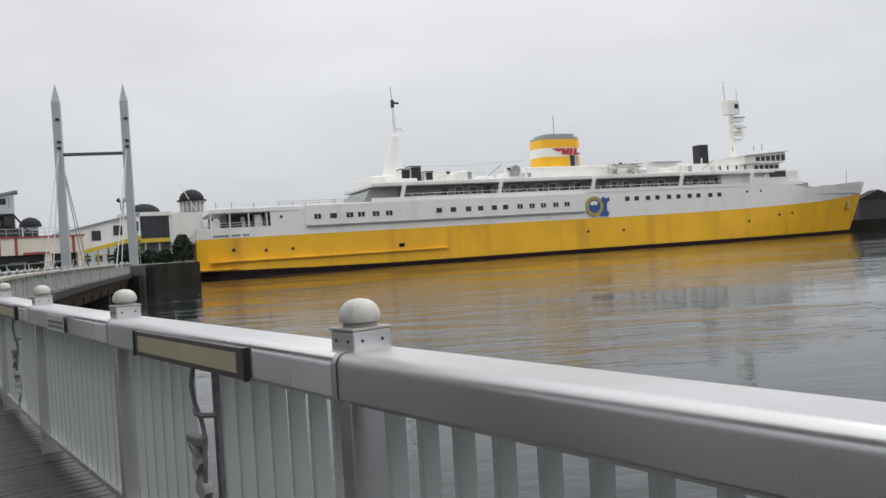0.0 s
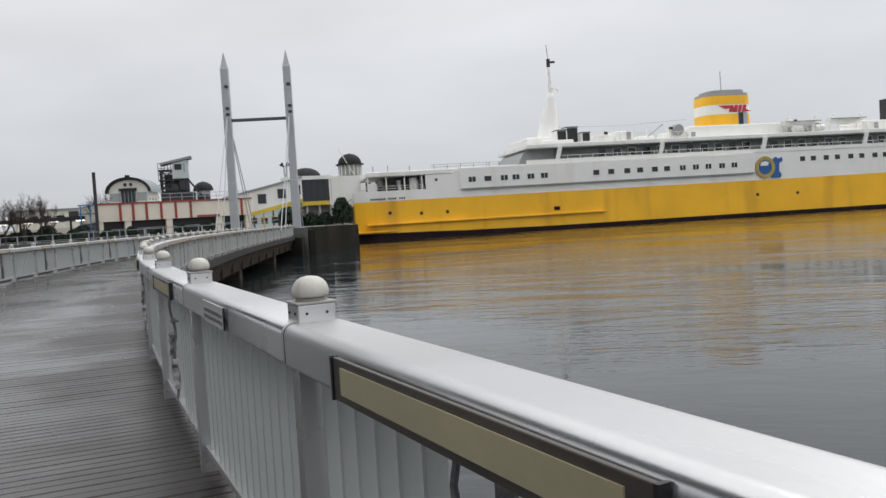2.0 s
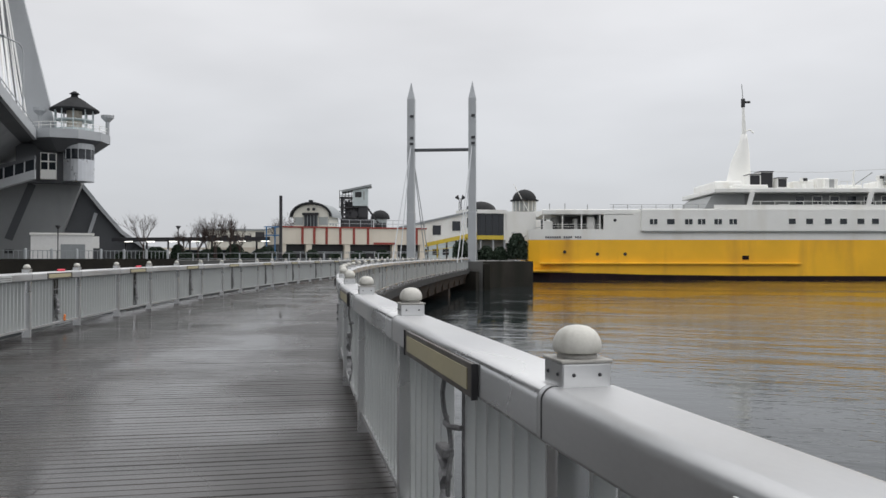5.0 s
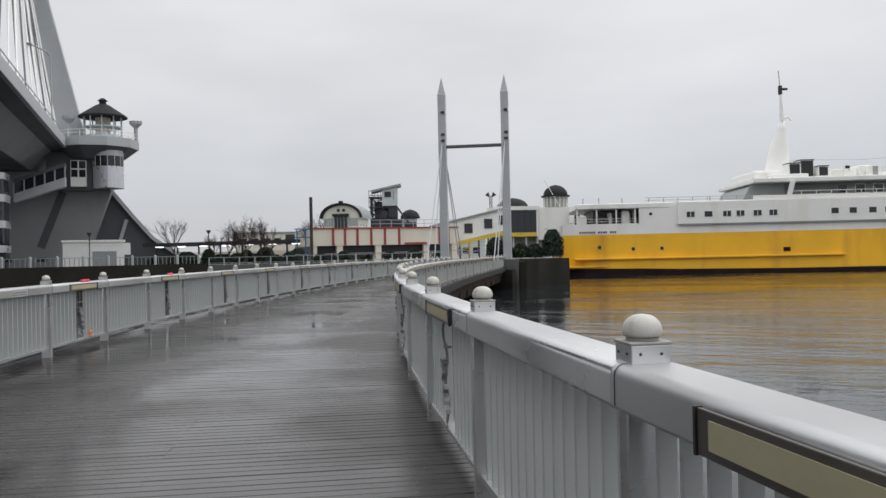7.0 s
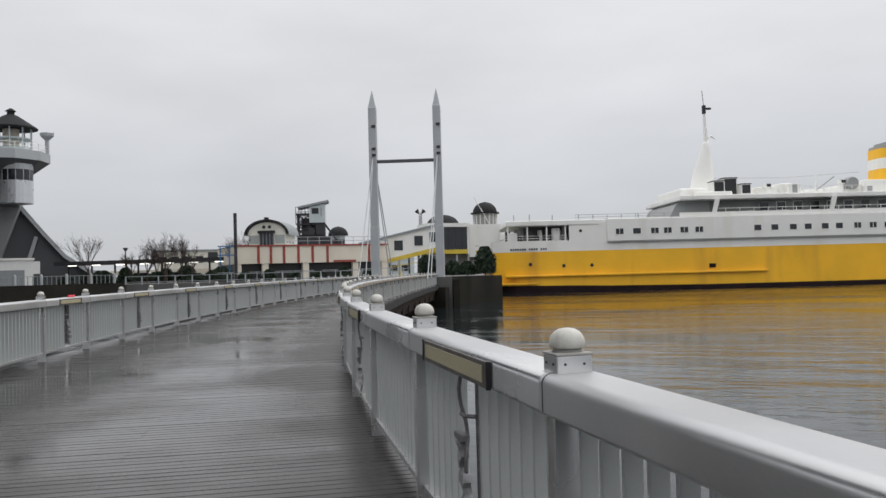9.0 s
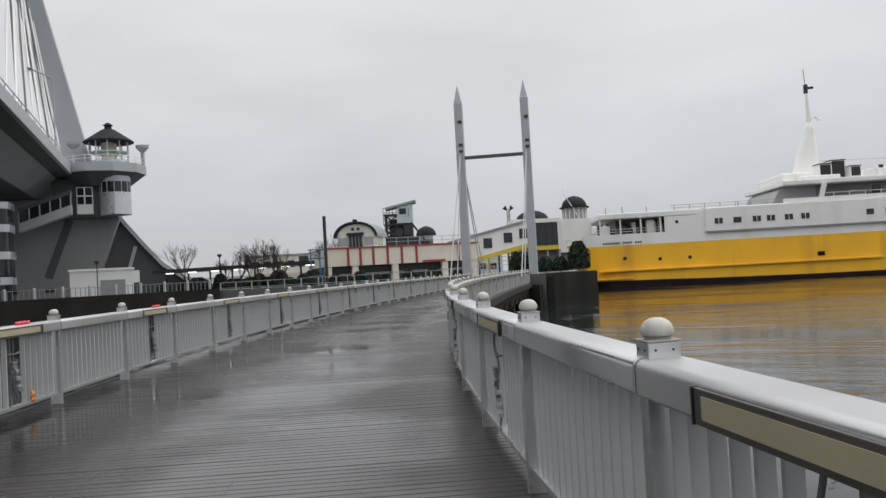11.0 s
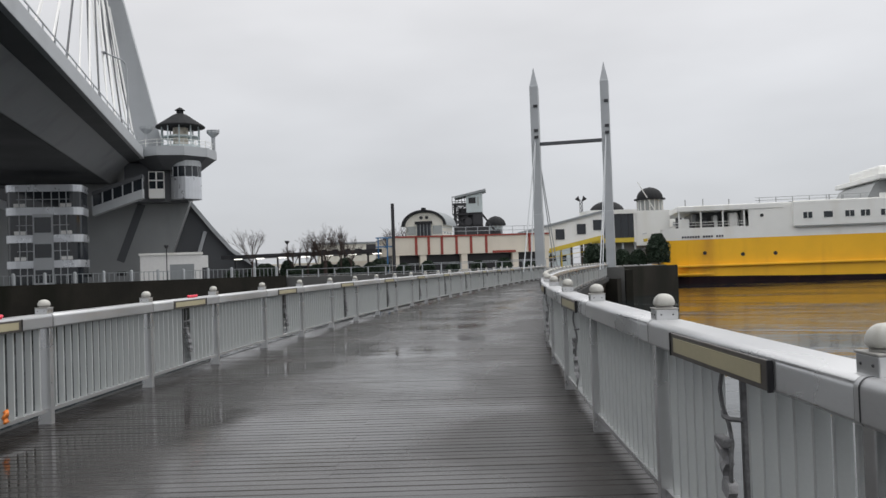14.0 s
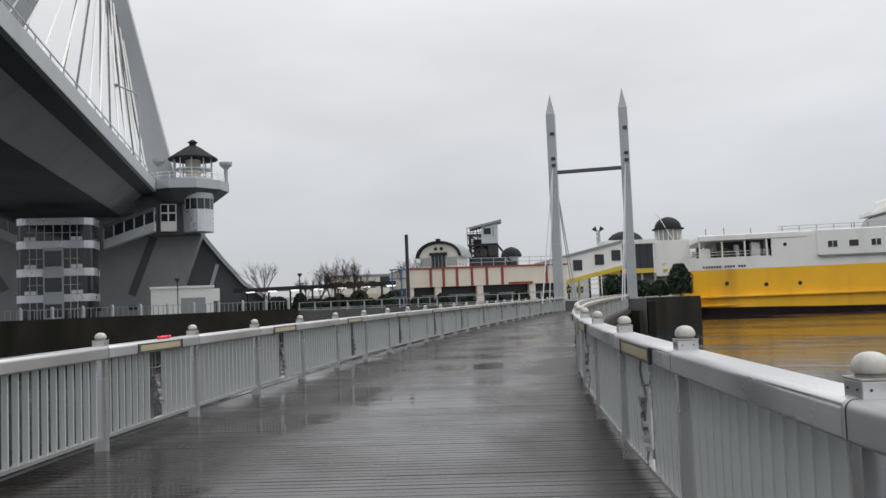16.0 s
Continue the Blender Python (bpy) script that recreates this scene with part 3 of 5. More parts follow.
def notice(m):
    """A small plate with two lines of small print that cannot be read."""
    t = thing("notice_plate", m, "small pale notice plate with two lines of print", "notice", "railing notices")
    part("plate", box(-0.24, 0.32, 0, 0.006, -0.008, 0.092), M_SLAT, t)
    part("edge", box(-0.248, -0.24, 0, 0.008, -0.008, 0.092), M_BLACK, t)
    rnd = random.Random(3)
    for row in range(2):
        bm = bmesh.new()
        x = -0.20
        while x < 0.28:
            w = rnd.uniform(0.009, 0.015)
            zz = 0.044 - 0.032 * row
            box(x, x + w, 0.0062, 0.0072, zz - rnd.uniform(0, 0.004), zz + 0.012 + rnd.uniform(0, 0.004), bm)
            x += w + 0.008
        part("print_line", bm, M_PRINT, t)
    return t


NOTICES = [deck_pose(RIGHT0 + 9 * RPITCH - 1.22, RAIL_OUT[1] - 0.109, RAIL_LOW + 0.02), deck_pose(LEFT0 + 12 * LPITCH + 1.34, -RAIL_OUT[-1] + 0.109, RAIL_LOW + 0.02) @ pose(0, 0, 0, 0, 0, 180)]
nt0 = None
for m in NOTICES:
    nt0 = notice(m) if nt0 is None else copy_thing(nt0, m)


# twin pylons at the end of the footbridge
def pylon_frame():
    c = Vector((-36.11, 81.75, 0.0))
    t = thing("twin_pylon", Matrix.Translation(c) @ pose(0, 0, 0, 0, 0, 16.9), "pair of grey steel pylons with pointed tips joined by a crossbar", "pylon")
    for x in (-3.12, 3.12):
        z0 = -1.9 if x > 0 else -0.5
        bm = box(-0.40, 0.40, -0.45, 0.45, z0, 6.0, bevel=0.05)
        box(-0.375, 0.375, -0.42, 0.42, 5.99, 17.55, bm, bevel=0.05)
        leg = part("pylon_leg", bm, M_PYLON, t, m=Matrix.Translation((x, 0, 0)))
        bm = bmesh.new()
        bmesh.ops.create_cone(bm, segments=4, radius1=0.52, radius2=0.02, depth=1.75, cap_ends=True, matrix=Matrix.Translation((0, 0, 18.35)) @ pose(0, 0, 0, 0, 0, 45))
        part("tip", bm, M_STEEL_L, leg)
        for z in (15.7, 13.5, 12.9):
            part("cable_lug", box(-0.06, 0.30, -0.52, -0.40, z - 0.12, z + 0.12, bevel=0.02), M_DARK, leg)
        if x > 0:
            part("footing", box(-0.65, 0.65, -0.8, 0.8, -5.0, -1.3, bevel=0.05), M_GIRDER, leg)
    part("crossbar", box(-2.79, 2.79, -0.16, 0.16, 12.15, 12.45, bevel=0.03), M_STEEL_D, t)
    for x in (-3.12, 3.12):
        for y, z in ((-13, 13.0), (-9, 13.0), (9, 13.0), (12, 13.0)):
            part("stay_cable", tube([(x, -0.0, z), (x * 0.9 , y, 0.9)], 0.045, 6), M_STEEL_L, t)
    return t


pylon_frame()


# the moored ferry: u along the hull from the stern, v away from the near side, z above the water
SHIP = Matrix.Translation((-39.53, 122.59, WATER)) @ pose(0, 0, 0, 0, 0, 22.0) @ Matrix.Diagonal((1.052, 1.052, 1.052, 1))
BEAM = 17.9
ship = thing("ferry_ship", SHIP, "long white and yellow passenger ferry moored in the harbour", "ship")


def near_v(u, z):
    """The near side's offset from the widest line."""
    t = min(max(z / 10.0, 0), 1)
    start, tip = 92 + 14 * t, 131.0 + 5.0 * t
    f = min(max((u - start) / (tip - start), 0), 1)
    v = BEAM / 2 * f ** (2.0 + 0.5 * t)
    if u < 6:
        v += (1 - u / 6) ** 2 * (1.6 - 1.0 * t)
    return v


def sheer(u):
    return 10.0 if u < 112 else 9.2 + (u - 112) * 0.054


def yellow_top(u):
    return 5.62 if u < 75 else 5.62 + 0.00052 * (u - 75) ** 2 if u < 116 else 6.49 + (u - 116) * 0.075


def boot_top(u):
    return 0.95 if u < 8 else 0.95 - 0.4 * min((u - 8) / 14, 1)


HULL_U = [0, 1.5, 3, 6, 11, 16, 30, 50, 70, 88, 92, 96, 100, 104, 108, 112, 116, 119, 122, 124.5, 127, 129, 131, 132.5, 134, 135, 136]


def hull_band(name, zlo, zhi, material, n=4, label=""):
    bm = bmesh.new()
    for mirror in (0, 1):
        rows = []
        for u in HULL_U:
            row = []
            for k in range(n + 1):
                z = zlo(u) + (zhi(u) - zlo(u)) * k / n
                tip = 131.0 + 0.5 * min(max(z, 0), 10)
                uu = min(u, tip)
                v = near_v(uu, z)
                row.append(bm.verts.new((uu, BEAM - v if mirror else v, z)))
            rows.append(row)
        for a, b in zip(rows, rows[1:]):
            for k in range(n):
                bm.faces.new((a[k], b[k], b[k + 1], a[k + 1]))
        if not mirror:
            first = rows[0]
        else:
            for k in range(n):
                bm.faces.new((first[k], rows[0][k], rows[0][k + 1], first[k + 1]))
    bmesh.ops.remove_doubles(bm, verts=bm.verts, dist=0.005)
    return part(name, bm, material, ship, label)


hull_band("boot_topping", lambda u: -2.5, boot_top, M_BOOT, 3)
hull = hull_band("hull", boot_top, yellow_top, M_YEL, 6, "yellow painted hull")
hull_band("upper_hull", yellow_top, lambda u: sheer(u) if u > 110.5 or u > 15 else 7.1, M_HWHITE, 6, "white painted upper hull")

# stern gallery: bulwark below, open deck, roof on stanchions
part("stern_deck", box(0.6, 16, 1.0, BEAM - 1.0, 6.6, 6.75), M_SGREY, ship)
for v in (0.75, BEAM - 0.85):
    part("stern_side", box(10.6, 16.4, v - 0.1, v + 0.1, 7.0, 9.6), M_HWHITE, ship)
part("stern_roof", box(1.9, 16.6, 0.55, BEAM - 0.55, 9.2, 9.95, bevel=0.12), M_HWHITE, ship)
# Stern inner wall and house are greyed to carry the gallery's shade.
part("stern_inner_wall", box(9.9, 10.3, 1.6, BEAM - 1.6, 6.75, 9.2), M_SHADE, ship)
for v in (2.4, 3.6, 4.6):
    part("stern_drum", lathe([(0.5, 6.75), (0.55, 7.3), (0.5, 8.0)], 12), M_DARK, ship, m=Matrix.Translation((2.4 * v - 2.0, v, 0)))
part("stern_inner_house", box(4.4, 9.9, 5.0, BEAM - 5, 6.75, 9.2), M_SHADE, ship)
for u in (2.1, 4.8, 7.5, 10.1):
    part("stanchion", box(u - 0.09, u + 0.09, 0.75, 0.93, 6.9, 9.25), M_HWHITE, ship)
for z in (7.45, 7.8):
    part("stern_rail", box(1.3, 10.4, 0.78, 0.84, z, z + 0.06), M_HWHITE, ship)
for u, w, h in ((2.2, 1.3, 1.6), (5.0, 0.8, 1.5), (8.4, 1.1, 2.2)):
    part("winch", box(u, u + w, 1.6, 2.6, 6.75, 6.75 + h, bevel=0.15), M_HWHITE if u != 5.0 else M_DARK, ship)

# main deck, sponson and long house
part("main_deck", box(15.5, 112, 0.6, BEAM - 0.6, 9.6, 9.98), M_SGREY, ship)
part("sponson", box(15.7, 63.0, -0.42, 0.30, 6.85, 9.9, bevel=0.05), M_HWHITE, ship)
part("sponson_shadow_gap", box(15.9, 62.8, -0.38, 0.2, 6.72, 6.845), M_SGREY, ship)
part("rubbing_strake", box(1.5, 38.0, -0.42, 0.5, 2.15, 2.42, bevel=0.05), M_YEL, ship)
part("stern_ledge", box(0.2, 6.0, -0.1, 1.4, 1.1, 1.35, bevel=0.05), M_YEL, ship)


def hull_window(u, z, w=0.95, h=0.78, v=-0.42, mull=True):
    wdw = part("window", box(u - w / 2 - 0.07, u + w / 2 + 0.07, v - 0.035, v + 0.02, z - h / 2 - 0.07, z + h / 2 + 0.07), M_HWHITE, ship)
    part("pane", box(u - w / 2, u + w / 2, v - 0.05, v - 0.036, z - h / 2, z + h / 2), M_GLASS, wdw)
    if mull:
        part("mullion", box(u - 0.035, u + 0.035, v - 0.06, v - 0.0505, z - h / 2, z + h / 2), M_HWHITE, wdw)


for u, mull in ((17.4, 1), (19.8, 0), (22.3, 1), (24.1, 1), (26.4, 1), (28.5, 1)):
    hull_window(u, 8.15, 1.05, 0.75, mull=bool(mull))
for i, u in enumerate((36.7, 39.1, 41.7, 43.8, 46.2, 48.2, 50.8, 53.0, 55.1, 57.4, 59.5)):
    hull_window(u, 8.2, 0.95, 0.75, mull=i > 5)
for u in (71.6, 73.5, 75.8, 77.8, 80.2, 82.2, 84.6, 86.5, 89.1, 91.1):
    hull_window(u, 8.65, 0.9, 0.75, 0.0, False)


def porthole(u, z, v, r=0.22):
    bm = bmesh.new()
    bmesh.ops.create_cone(bm, segments=14, radius1=r, radius2=r, depth=0.08, cap_ends=True, matrix=Matrix.Translation((u, v, z)) @ pose(0, 0, 0, 90, 0, 0))
    part("porthole", bm, M_BLACK, ship)


for u, z in ((12.2, 8.4), (97.4, 8.95), (100.6, 8.95)):
    porthole(u, z, near_v(u, z) - 0.01 if u > 20 else 0.63)
for u, z in ((9.6, 3.6), (13.5, 3.6), (5.0, 3.9), (63.5, 3.4), (70.5, 3.3), (97.5, 3.5), (104.8, 4.4), (108.2, 4.6)):
    porthole(u, z, near_v(u, z) - 0.02, 0.24)
part("vent_box", box(29.9, 30.8, -0.12, 0.1, 2.85, 3.4, bevel=0.03), M_BOOT, ship)

# promenade deck: floor slab, inner wall with windows and shade in its grey, raked pillars, roof
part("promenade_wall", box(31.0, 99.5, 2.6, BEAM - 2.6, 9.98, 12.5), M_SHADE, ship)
part("promenade_roof", box(26.2, 104.5, 0.35, BEAM - 0.35, 12.3, 12.95, bevel=0.1), M_HWHITE, ship)
part("promenade_bulwark", box(26.0, 104.0, 0.0, 0.16, 9.85, 10.55), M_HWHITE, ship)
for v in (BEAM - 0.16,):
    part("promenade_bulwark", box(26.0, 104.0, v, v + 0.16, 9.85, 10.55), M_HWHITE, ship)
for u in (31.0, 47.6, 65.0, 83.0, 98.6):
    part("raked_pillar", sweep([(u - 0.55, 9.9), (u + 0.05, 9.9), (u + 0.75, 12.4), (u + 0.1, 12.4)], 0.02, 0.3, "y"), M_HWHITE, ship)
for i in range(24):
    u = 39.0 + i * 2.45
    if abs(u - 47.6) < 1 or abs(u - 65) < 1 or abs(u - 83) < 1:
        continue
    wdw = part("promenade_window", box(u - 0.7, u + 0.7, 2.54, 2.6, 10.7, 12.0), M_HWHITE if i % 3 else M_SGREY, ship)
    part("pane", box(u - 0.6, u + 0.6, 2.5, 2.535, 10.8, 11.9), M_GLASS, wdw)
for i in range(34):
    u = 32.5 + i * 2.0
    part("rail_stanchion", box(u - 0.04, u + 0.04, 0.06, 0.12, 10.5, 11.0), M_HWHITE, ship)
part("promenade_handrail", box(31.5, 99, 0.05, 0.12, 11.0, 11.07), M_HWHITE, ship)
part("aft_house", sweep([(25.2, 9.98), (31.0, 9.98), (31.0, 12.4), (27.2, 12.4), (26.2, 11.8)], 2.2, BEAM - 2.2, "y"), M_SGREY, ship)

# open deck rails aft
for z in (10.25, 10.6):
    part("deck_rail", box(11.5, 26, 0.7, 0.75, z, z + 0.05), M_SGREY, ship)
for i in range(8):
    part("deck_post", box(12 + 2 * i - 0.04, 12 + 2 * i + 0.04, 0.69, 0.76, 9.98, 10.65), M_SGREY, ship)
for u in (3, 5.2, 8.4, 20.5, 22):
    part("deck_light", box(u - 0.06, u + 0.06, 1.2, 1.3, 9.9, 10.6 + 0.2 * (u % 2)), M_SGREY, ship)

# aft mast: fat tapered trunk with a thin pole
bm = bmesh.new()
rings = []
for z, c, r in ((12.9, 31.3, 2.9), (13.4, 31.9, 2.2), (14.6, 32.4, 1.85), (16.0, 32.55, 1.62), (17.4, 32.65, 1.45), (18.8, 32.9, 1.15), (20.0, 33.1, 0.82), (20.8, 33.2, 0.62), (21.8, 33.25, 0.45)):
    rings.append([bm.verts.new((c - 32.6 + r * math.cos(2 * math.pi * i / 24), 0.7 * r * math.sin(2 * math.pi * i / 24), z)) for i in range(24)])
for ra, rb in zip(rings, rings[1:]):
    for i in range(24):
        bm.faces.new((ra[i], ra[(i + 1) % 24], rb[(i + 1) % 24], rb[i]))
bm.faces.new(rings[0][::-1])
bm.faces.new(rings[-1])
mast = part("aft_mast", bm, M_HWHITE, ship, smooth=True, m=Matrix.Translation((32.6, 8.9, 0)))
part("mast_pole", tube([(0.68, 0, 20.6), (0.5, 0, 26.9)], 0.40, 8, taper=0.14), M_HWHITE, mast)
part("mast_tip", tube([(0.5, 0, 26.9), (0.3, 0, 29.4)], 0.06, 6), M_SGREY, mast)
part("mast_light", box(0.25, 0.75, -0.25, 0.25, 25.9, 27.2, bevel=0.08), M_BLACK, mast)
part("light_arm", box(0.6, 1.6, -0.12, 0.12, 26.5, 26.85, bevel=0.08), M_BLACK, mast)
part("gaff", tube([(0.7, 0, 22.2), (1.5, 0, 22.5), (2.1, 0, 22.0)], 0.13, 6), M_HWHITE, mast)
part("mast_house", box(27.0, 31.0, 3.0, 14.0, 12.95, 14.2, bevel=0.3), M_HWHITE, ship)


def louvre(u0, u1, z0, z1, v=2.0):
    b = part("ventilator", box(u0, u1, v, v + 2.2, z0, z1, bevel=0.06), M_HWHITE, ship)
    part("grille", box(u0 + 0.12, u1 - 0.12, v - 0.04, v - 0.002, z0 + 0.25, z1 - 0.12), M_BLACK, b)
    part("hood", box(u0 - 0.05, u1 + 0.05, v - 0.1, v + 2.3, z1 + 0.002, z1 + 0.1), M_BLACK, b)


louvre(31.6, 33.2, 12.95, 15.0)
louvre(33.5, 35.4, 12.95, 15.5, 3.0)
louvre(35.6, 37.0, 12.95, 14.5)
for u0, u1, v0, z1 in ((38.0, 41.0, 2.5, 14.1), (41.6, 43.4, 3.0, 14.6), (29.0, 34.0, 1.2, 13.5), (46.0, 49.0, 5.0, 13.8), (51.0, 53.0, 2.0, 14.2), (70.5, 75.5, 3.0, 14.2), (85.0, 92.0, 3.0, 14.6)):
    part("deckhouse", box(u0, u1, v0, v0 + 6, 12.95, z1, bevel=0.15), M_HWHITE, ship)
part("deck_rail", box(44, 53, 1.0, 1.05, 13.9, 13.95), M_HWHITE, ship)
for i in range(10):
    part("deck_post", box(44 + i, 44.06 + i, 1.0, 1.05, 12.95, 13.95), M_HWHITE, ship)
drum = lathe([(0.8, -0.9), (0.95, -0.5), (0.95, 0.5), (0.8, 0.9)], 18)
part("winch_drum", drum, M_SGREY, ship, m=Matrix.Translation((51.5, 2.4, 14.3)) @ pose(0, 0, 0, 90, 0, 0))

# funnel with bands and a red emblem
part("funnel_house", box(54.0, 70.5, 3.0, 15.0, 12.95, 14.85, bevel=0.15), M_HWHITE, ship)
fun = thing("funnel", Matrix.Translation((62.95, 8.9, 0)), "", "")
fun.parent = ship
tagged(fun, "yellow and white banded funnel with grey cap")


def funnel_ring(z0, z1, material, name, k=0.0):
    out0 = 4.35 - 0.03 * (z0 - 14.8) + k
    out1 = 4.35 - 0.03 * (z1 - 14.8) + k
    bm = bmesh.new()
    ra, rb = [], []
    for i in range(28):
        a = 2 * math.pi * i / 28
        c, s = math.cos(a), math.sin(a)
        e = 0.55
        px, py = math.copysign(abs(c) ** e, c), math.copysign(abs(s) ** e, s)
        ra.append(bm.verts.new((px * out0, py * 2.9, z0)))
        rb.append(bm.verts.new((px * out1, py * 2.9, z1)))
    for i in range(28):
        bm.faces.new((ra[i], ra[(i + 1) % 28], rb[(i + 1) % 28], rb[i]))
    bm.faces.new(ra[::-1])
    bm.faces.new(rb)
    part(name, bm, material, fun)


funnel_ring(14.85, 16.87, M_YEL, "yellow_band")
funnel_ring(16.875, 18.44, M_HWHITE, "white_band")
funnel_ring(18.445, 19.92, M_YEL, "yellow_band")
funnel_ring(19.925, 20.35, M_SGREY, "cap", -0.15)
funnel_ring(20.355, 20.85, M_SGREY, "cap_top", -1.0)
for poly in ([(-2.1, 18.3), (0.5, 18.3), (0.75, 17.2), (-0.3, 17.2), (-0.1, 17.85), (-1.0, 17.75)], [(0.8, 18.3), (1.4, 18.3), (1.1, 17.15), (0.5, 17.15)], [(1.55, 18.3), (2.1, 18.3), (1.8, 17.15), (1.25, 17.15)], [(2.3, 18.3), (2.9, 18.3), (2.7, 17.6), (3.7, 17.2), (2.0, 17.15)]):
    part("emblem", sweep(poly, -3.0, -2.91, "y"), M_LOGO, fun)
part("doorway", box(1.3, 3.0, -3.0, -2.88, 15.0, 17.1), M_SGREY, fun)
part("door", box(1.4, 2.2, -3.03, -3.004, 15.0, 17.05), M_BLACK, fun)
part("antenna", tube([(0.1, 0, 20.5), (0.05, 0, 24.4)], 0.07, 6), M_SGREY, fun)
part("exhaust_pipe", tube([(1.6, 0, 20.4), (1.6, 0, 21.1)], 0.5, 12), M_SGREY, fun)

# round emblem on the side: ochre ring and blue figure as plain shapes
def side_emblem():
    e = thing("side_emblem", Matrix.Translation((64.9, -0.02, 7.6)) @ pose(0, 0, 0, 90, 0, 0), "", "")
    e.parent = ship
    tagged(e, "ochre ring emblem with blue shapes")
    bm = bmesh.new()
    loops = [[bm.verts.new((r * math.cos(2 * math.pi * i / 28), r * math.sin(2 * math.pi * i / 28), z)) for i in range(28)] for r, z in ((1.15, 0.15), (1.7, 0.15), (1.7, 0.24), (1.15, 0.24))]
    for la, lb in zip(loops, loops[1:] + loops[:1]):
        for i in range(28):
            bm.faces.new((la[i], la[(i + 1) % 28], lb[(i + 1) % 28], lb[i]))
    part("ring", bm, M_GOLD, e)
    bm = bmesh.new()
    bmesh.ops.create_cone(bm, segments=28, radius1=1.16, radius2=1.16, depth=0.12, cap_ends=True, matrix=Matrix.Translation((0, 0, 0.07)))
    part("blue_disc", bm, M_BLUE, e)
    part("blue_shape", sweep([(0.5, -1.1), (1.2, -1.7), (2.6, -1.75), (2.9, -1.3), (2.45, -0.7), (2.5, 0.5), (3.1, 0.9), (3.0, 1.5), (2.4, 1.25), (1.9, 1.6), (1.3, 1.1), (0.9, 0.2)], 0.02, 0.145, "z"), M_BLUE, e)
    part("white_shape", sweep([(-0.8, 0.25), (0.5, 0.25), (0.7, 0.75), (0.1, 0.95), (-0.6, 0.8)], 0.135, 0.2, "z"), M_HWHITE, e)


side_emblem()


# lifeboat
def hull_boat(u, z):
    bm = bmesh.new()
    rows = []
    for i in range(11):
        f = i / 10 * 2 - 1
        half = 1.15 * (1 - abs(f) ** 2.6)
        row = []
        for k in range(7):
            a = math.pi * k / 6
            row.append(bm.verts.new((u + 3.4 * f, 2.2 - half * math.cos(a), z + 1.0 - (0.95 - 0.35 * f * f) * math.sin(a) + 0.25 * f * f)))
        rows.append(row)
    for a, b in zip(rows, rows[1:]):
        for k in range(6):
            bm.faces.new((a[k], b[k], b[k + 1], a[k + 1]))
        bm.faces.new((a[0], a[6], b[6], b[0]))
    bmesh.ops.remove_doubles(bm, verts=bm.verts, dist=0.01)
    b = part("lifeboat", bm, M_HWHITE, ship)
    part("gunwale", box(u - 3.2, u + 3.2, 1.06, 1.18, z + 0.95, z + 1.1), M_SGREY, b)
    for du in (-2.4, 2.4):
        part("davit", tube([(u + du, 2.8, 12.9), (u + du, 2.4, z + 1.2), (u + du + 0.2, 1.7, z + 1.9)], 0.12, 6), M_HWHITE, b)


hull_boat(81.0, 13.9)
hull_boat(72.8, 13.7)
for u in (72, 76):
    part("raft_canister", lathe([(0.45, -0.8), (0.5, -0.6), (0.5, 0.6), (0.45, 0.8)], 14), M_HWHITE, ship, m=Matrix.Translation((u, 1.6, 13.6)) @ pose(0, 0, 0, 0, 90, 0))

# wheelhouse and front
part("forward_house", sweep([(93.0, 9.98), (111.5, 9.98), (110.9, 12.6), (93.0, 12.6)], 1.5, BEAM - 1.5, "y"), M_HWHITE, ship)
part("forward_side", sweep([(99.8, 9.0), (111.9, 9.0), (111.6, 10.5), (108.4, 10.7), (107.6, 12.9), (103.0, 12.9), (102.2, 11.5), (99.8, 11.5)], 0.9, 1.4, "y"), M_HWHITE, ship)
part("wing_window", box(103.6, 107.5, 0.86, 0.9, 11.5, 12.6), M_GLASS, ship)
part("boat_deck_house", box(92.6, 107.4, 2.2, BEAM - 2.2, 12.95, 14.2, bevel=0.1), M_HWHITE, ship)
part("wheelhouse", sweep([(98.5, 14.2), (107.5, 14.2), (108.0, 16.2), (98.5, 15.6)], 1.2, BEAM - 1.2, "y"), M_HWHITE, ship)
part("wheelhouse_roof", beam((98.2, BEAM / 2, 15.68), (108.4, BEAM / 2, 16.34), BEAM - 1.6, 0.16), M_HWHITE, ship)
for i in range(6):
    u = 101.4 + 1.2 * i
    part("wheelhouse_window", box(u - 0.45, u + 0.45, 1.15, 1.198, 14.6, 15.4 + 0.07 * i), M_GLASS, ship)
for u, w in ((93.4, 0.5), (95.2, 0.35), (97.2, 0.35), (99.2, 0.35)):
    part("house_window", box(u - w / 2, u + w / 2, 2.15, 2.198, 13.2, 14.0), M_GLASS, ship)
for i in range(5):
    part("wing_glass", box(101.4 + i * 1.2, 102.3 + i * 1.2, 2.15, 2.198, 13.2, 13.9), M_GLASS, ship)
part("black_uptake", box(90.5, 92.5, 4.0, 6.0, 12.95, 18.2, bevel=0.06), M_BLACK, ship)
fm = part("fore_mast", tube([(0, 0, 12.4), (0.1, 0, 22.6)], 0.72, 12, taper=0.42), M_HWHITE, ship, m=Matrix.Translation((102.3, 8.9, 2.0)))
part("mast_house", box(-1.3, 1.5, -1.0, 1.0, 22.5, 25.3, bevel=0.12), M_HWHITE, fm)
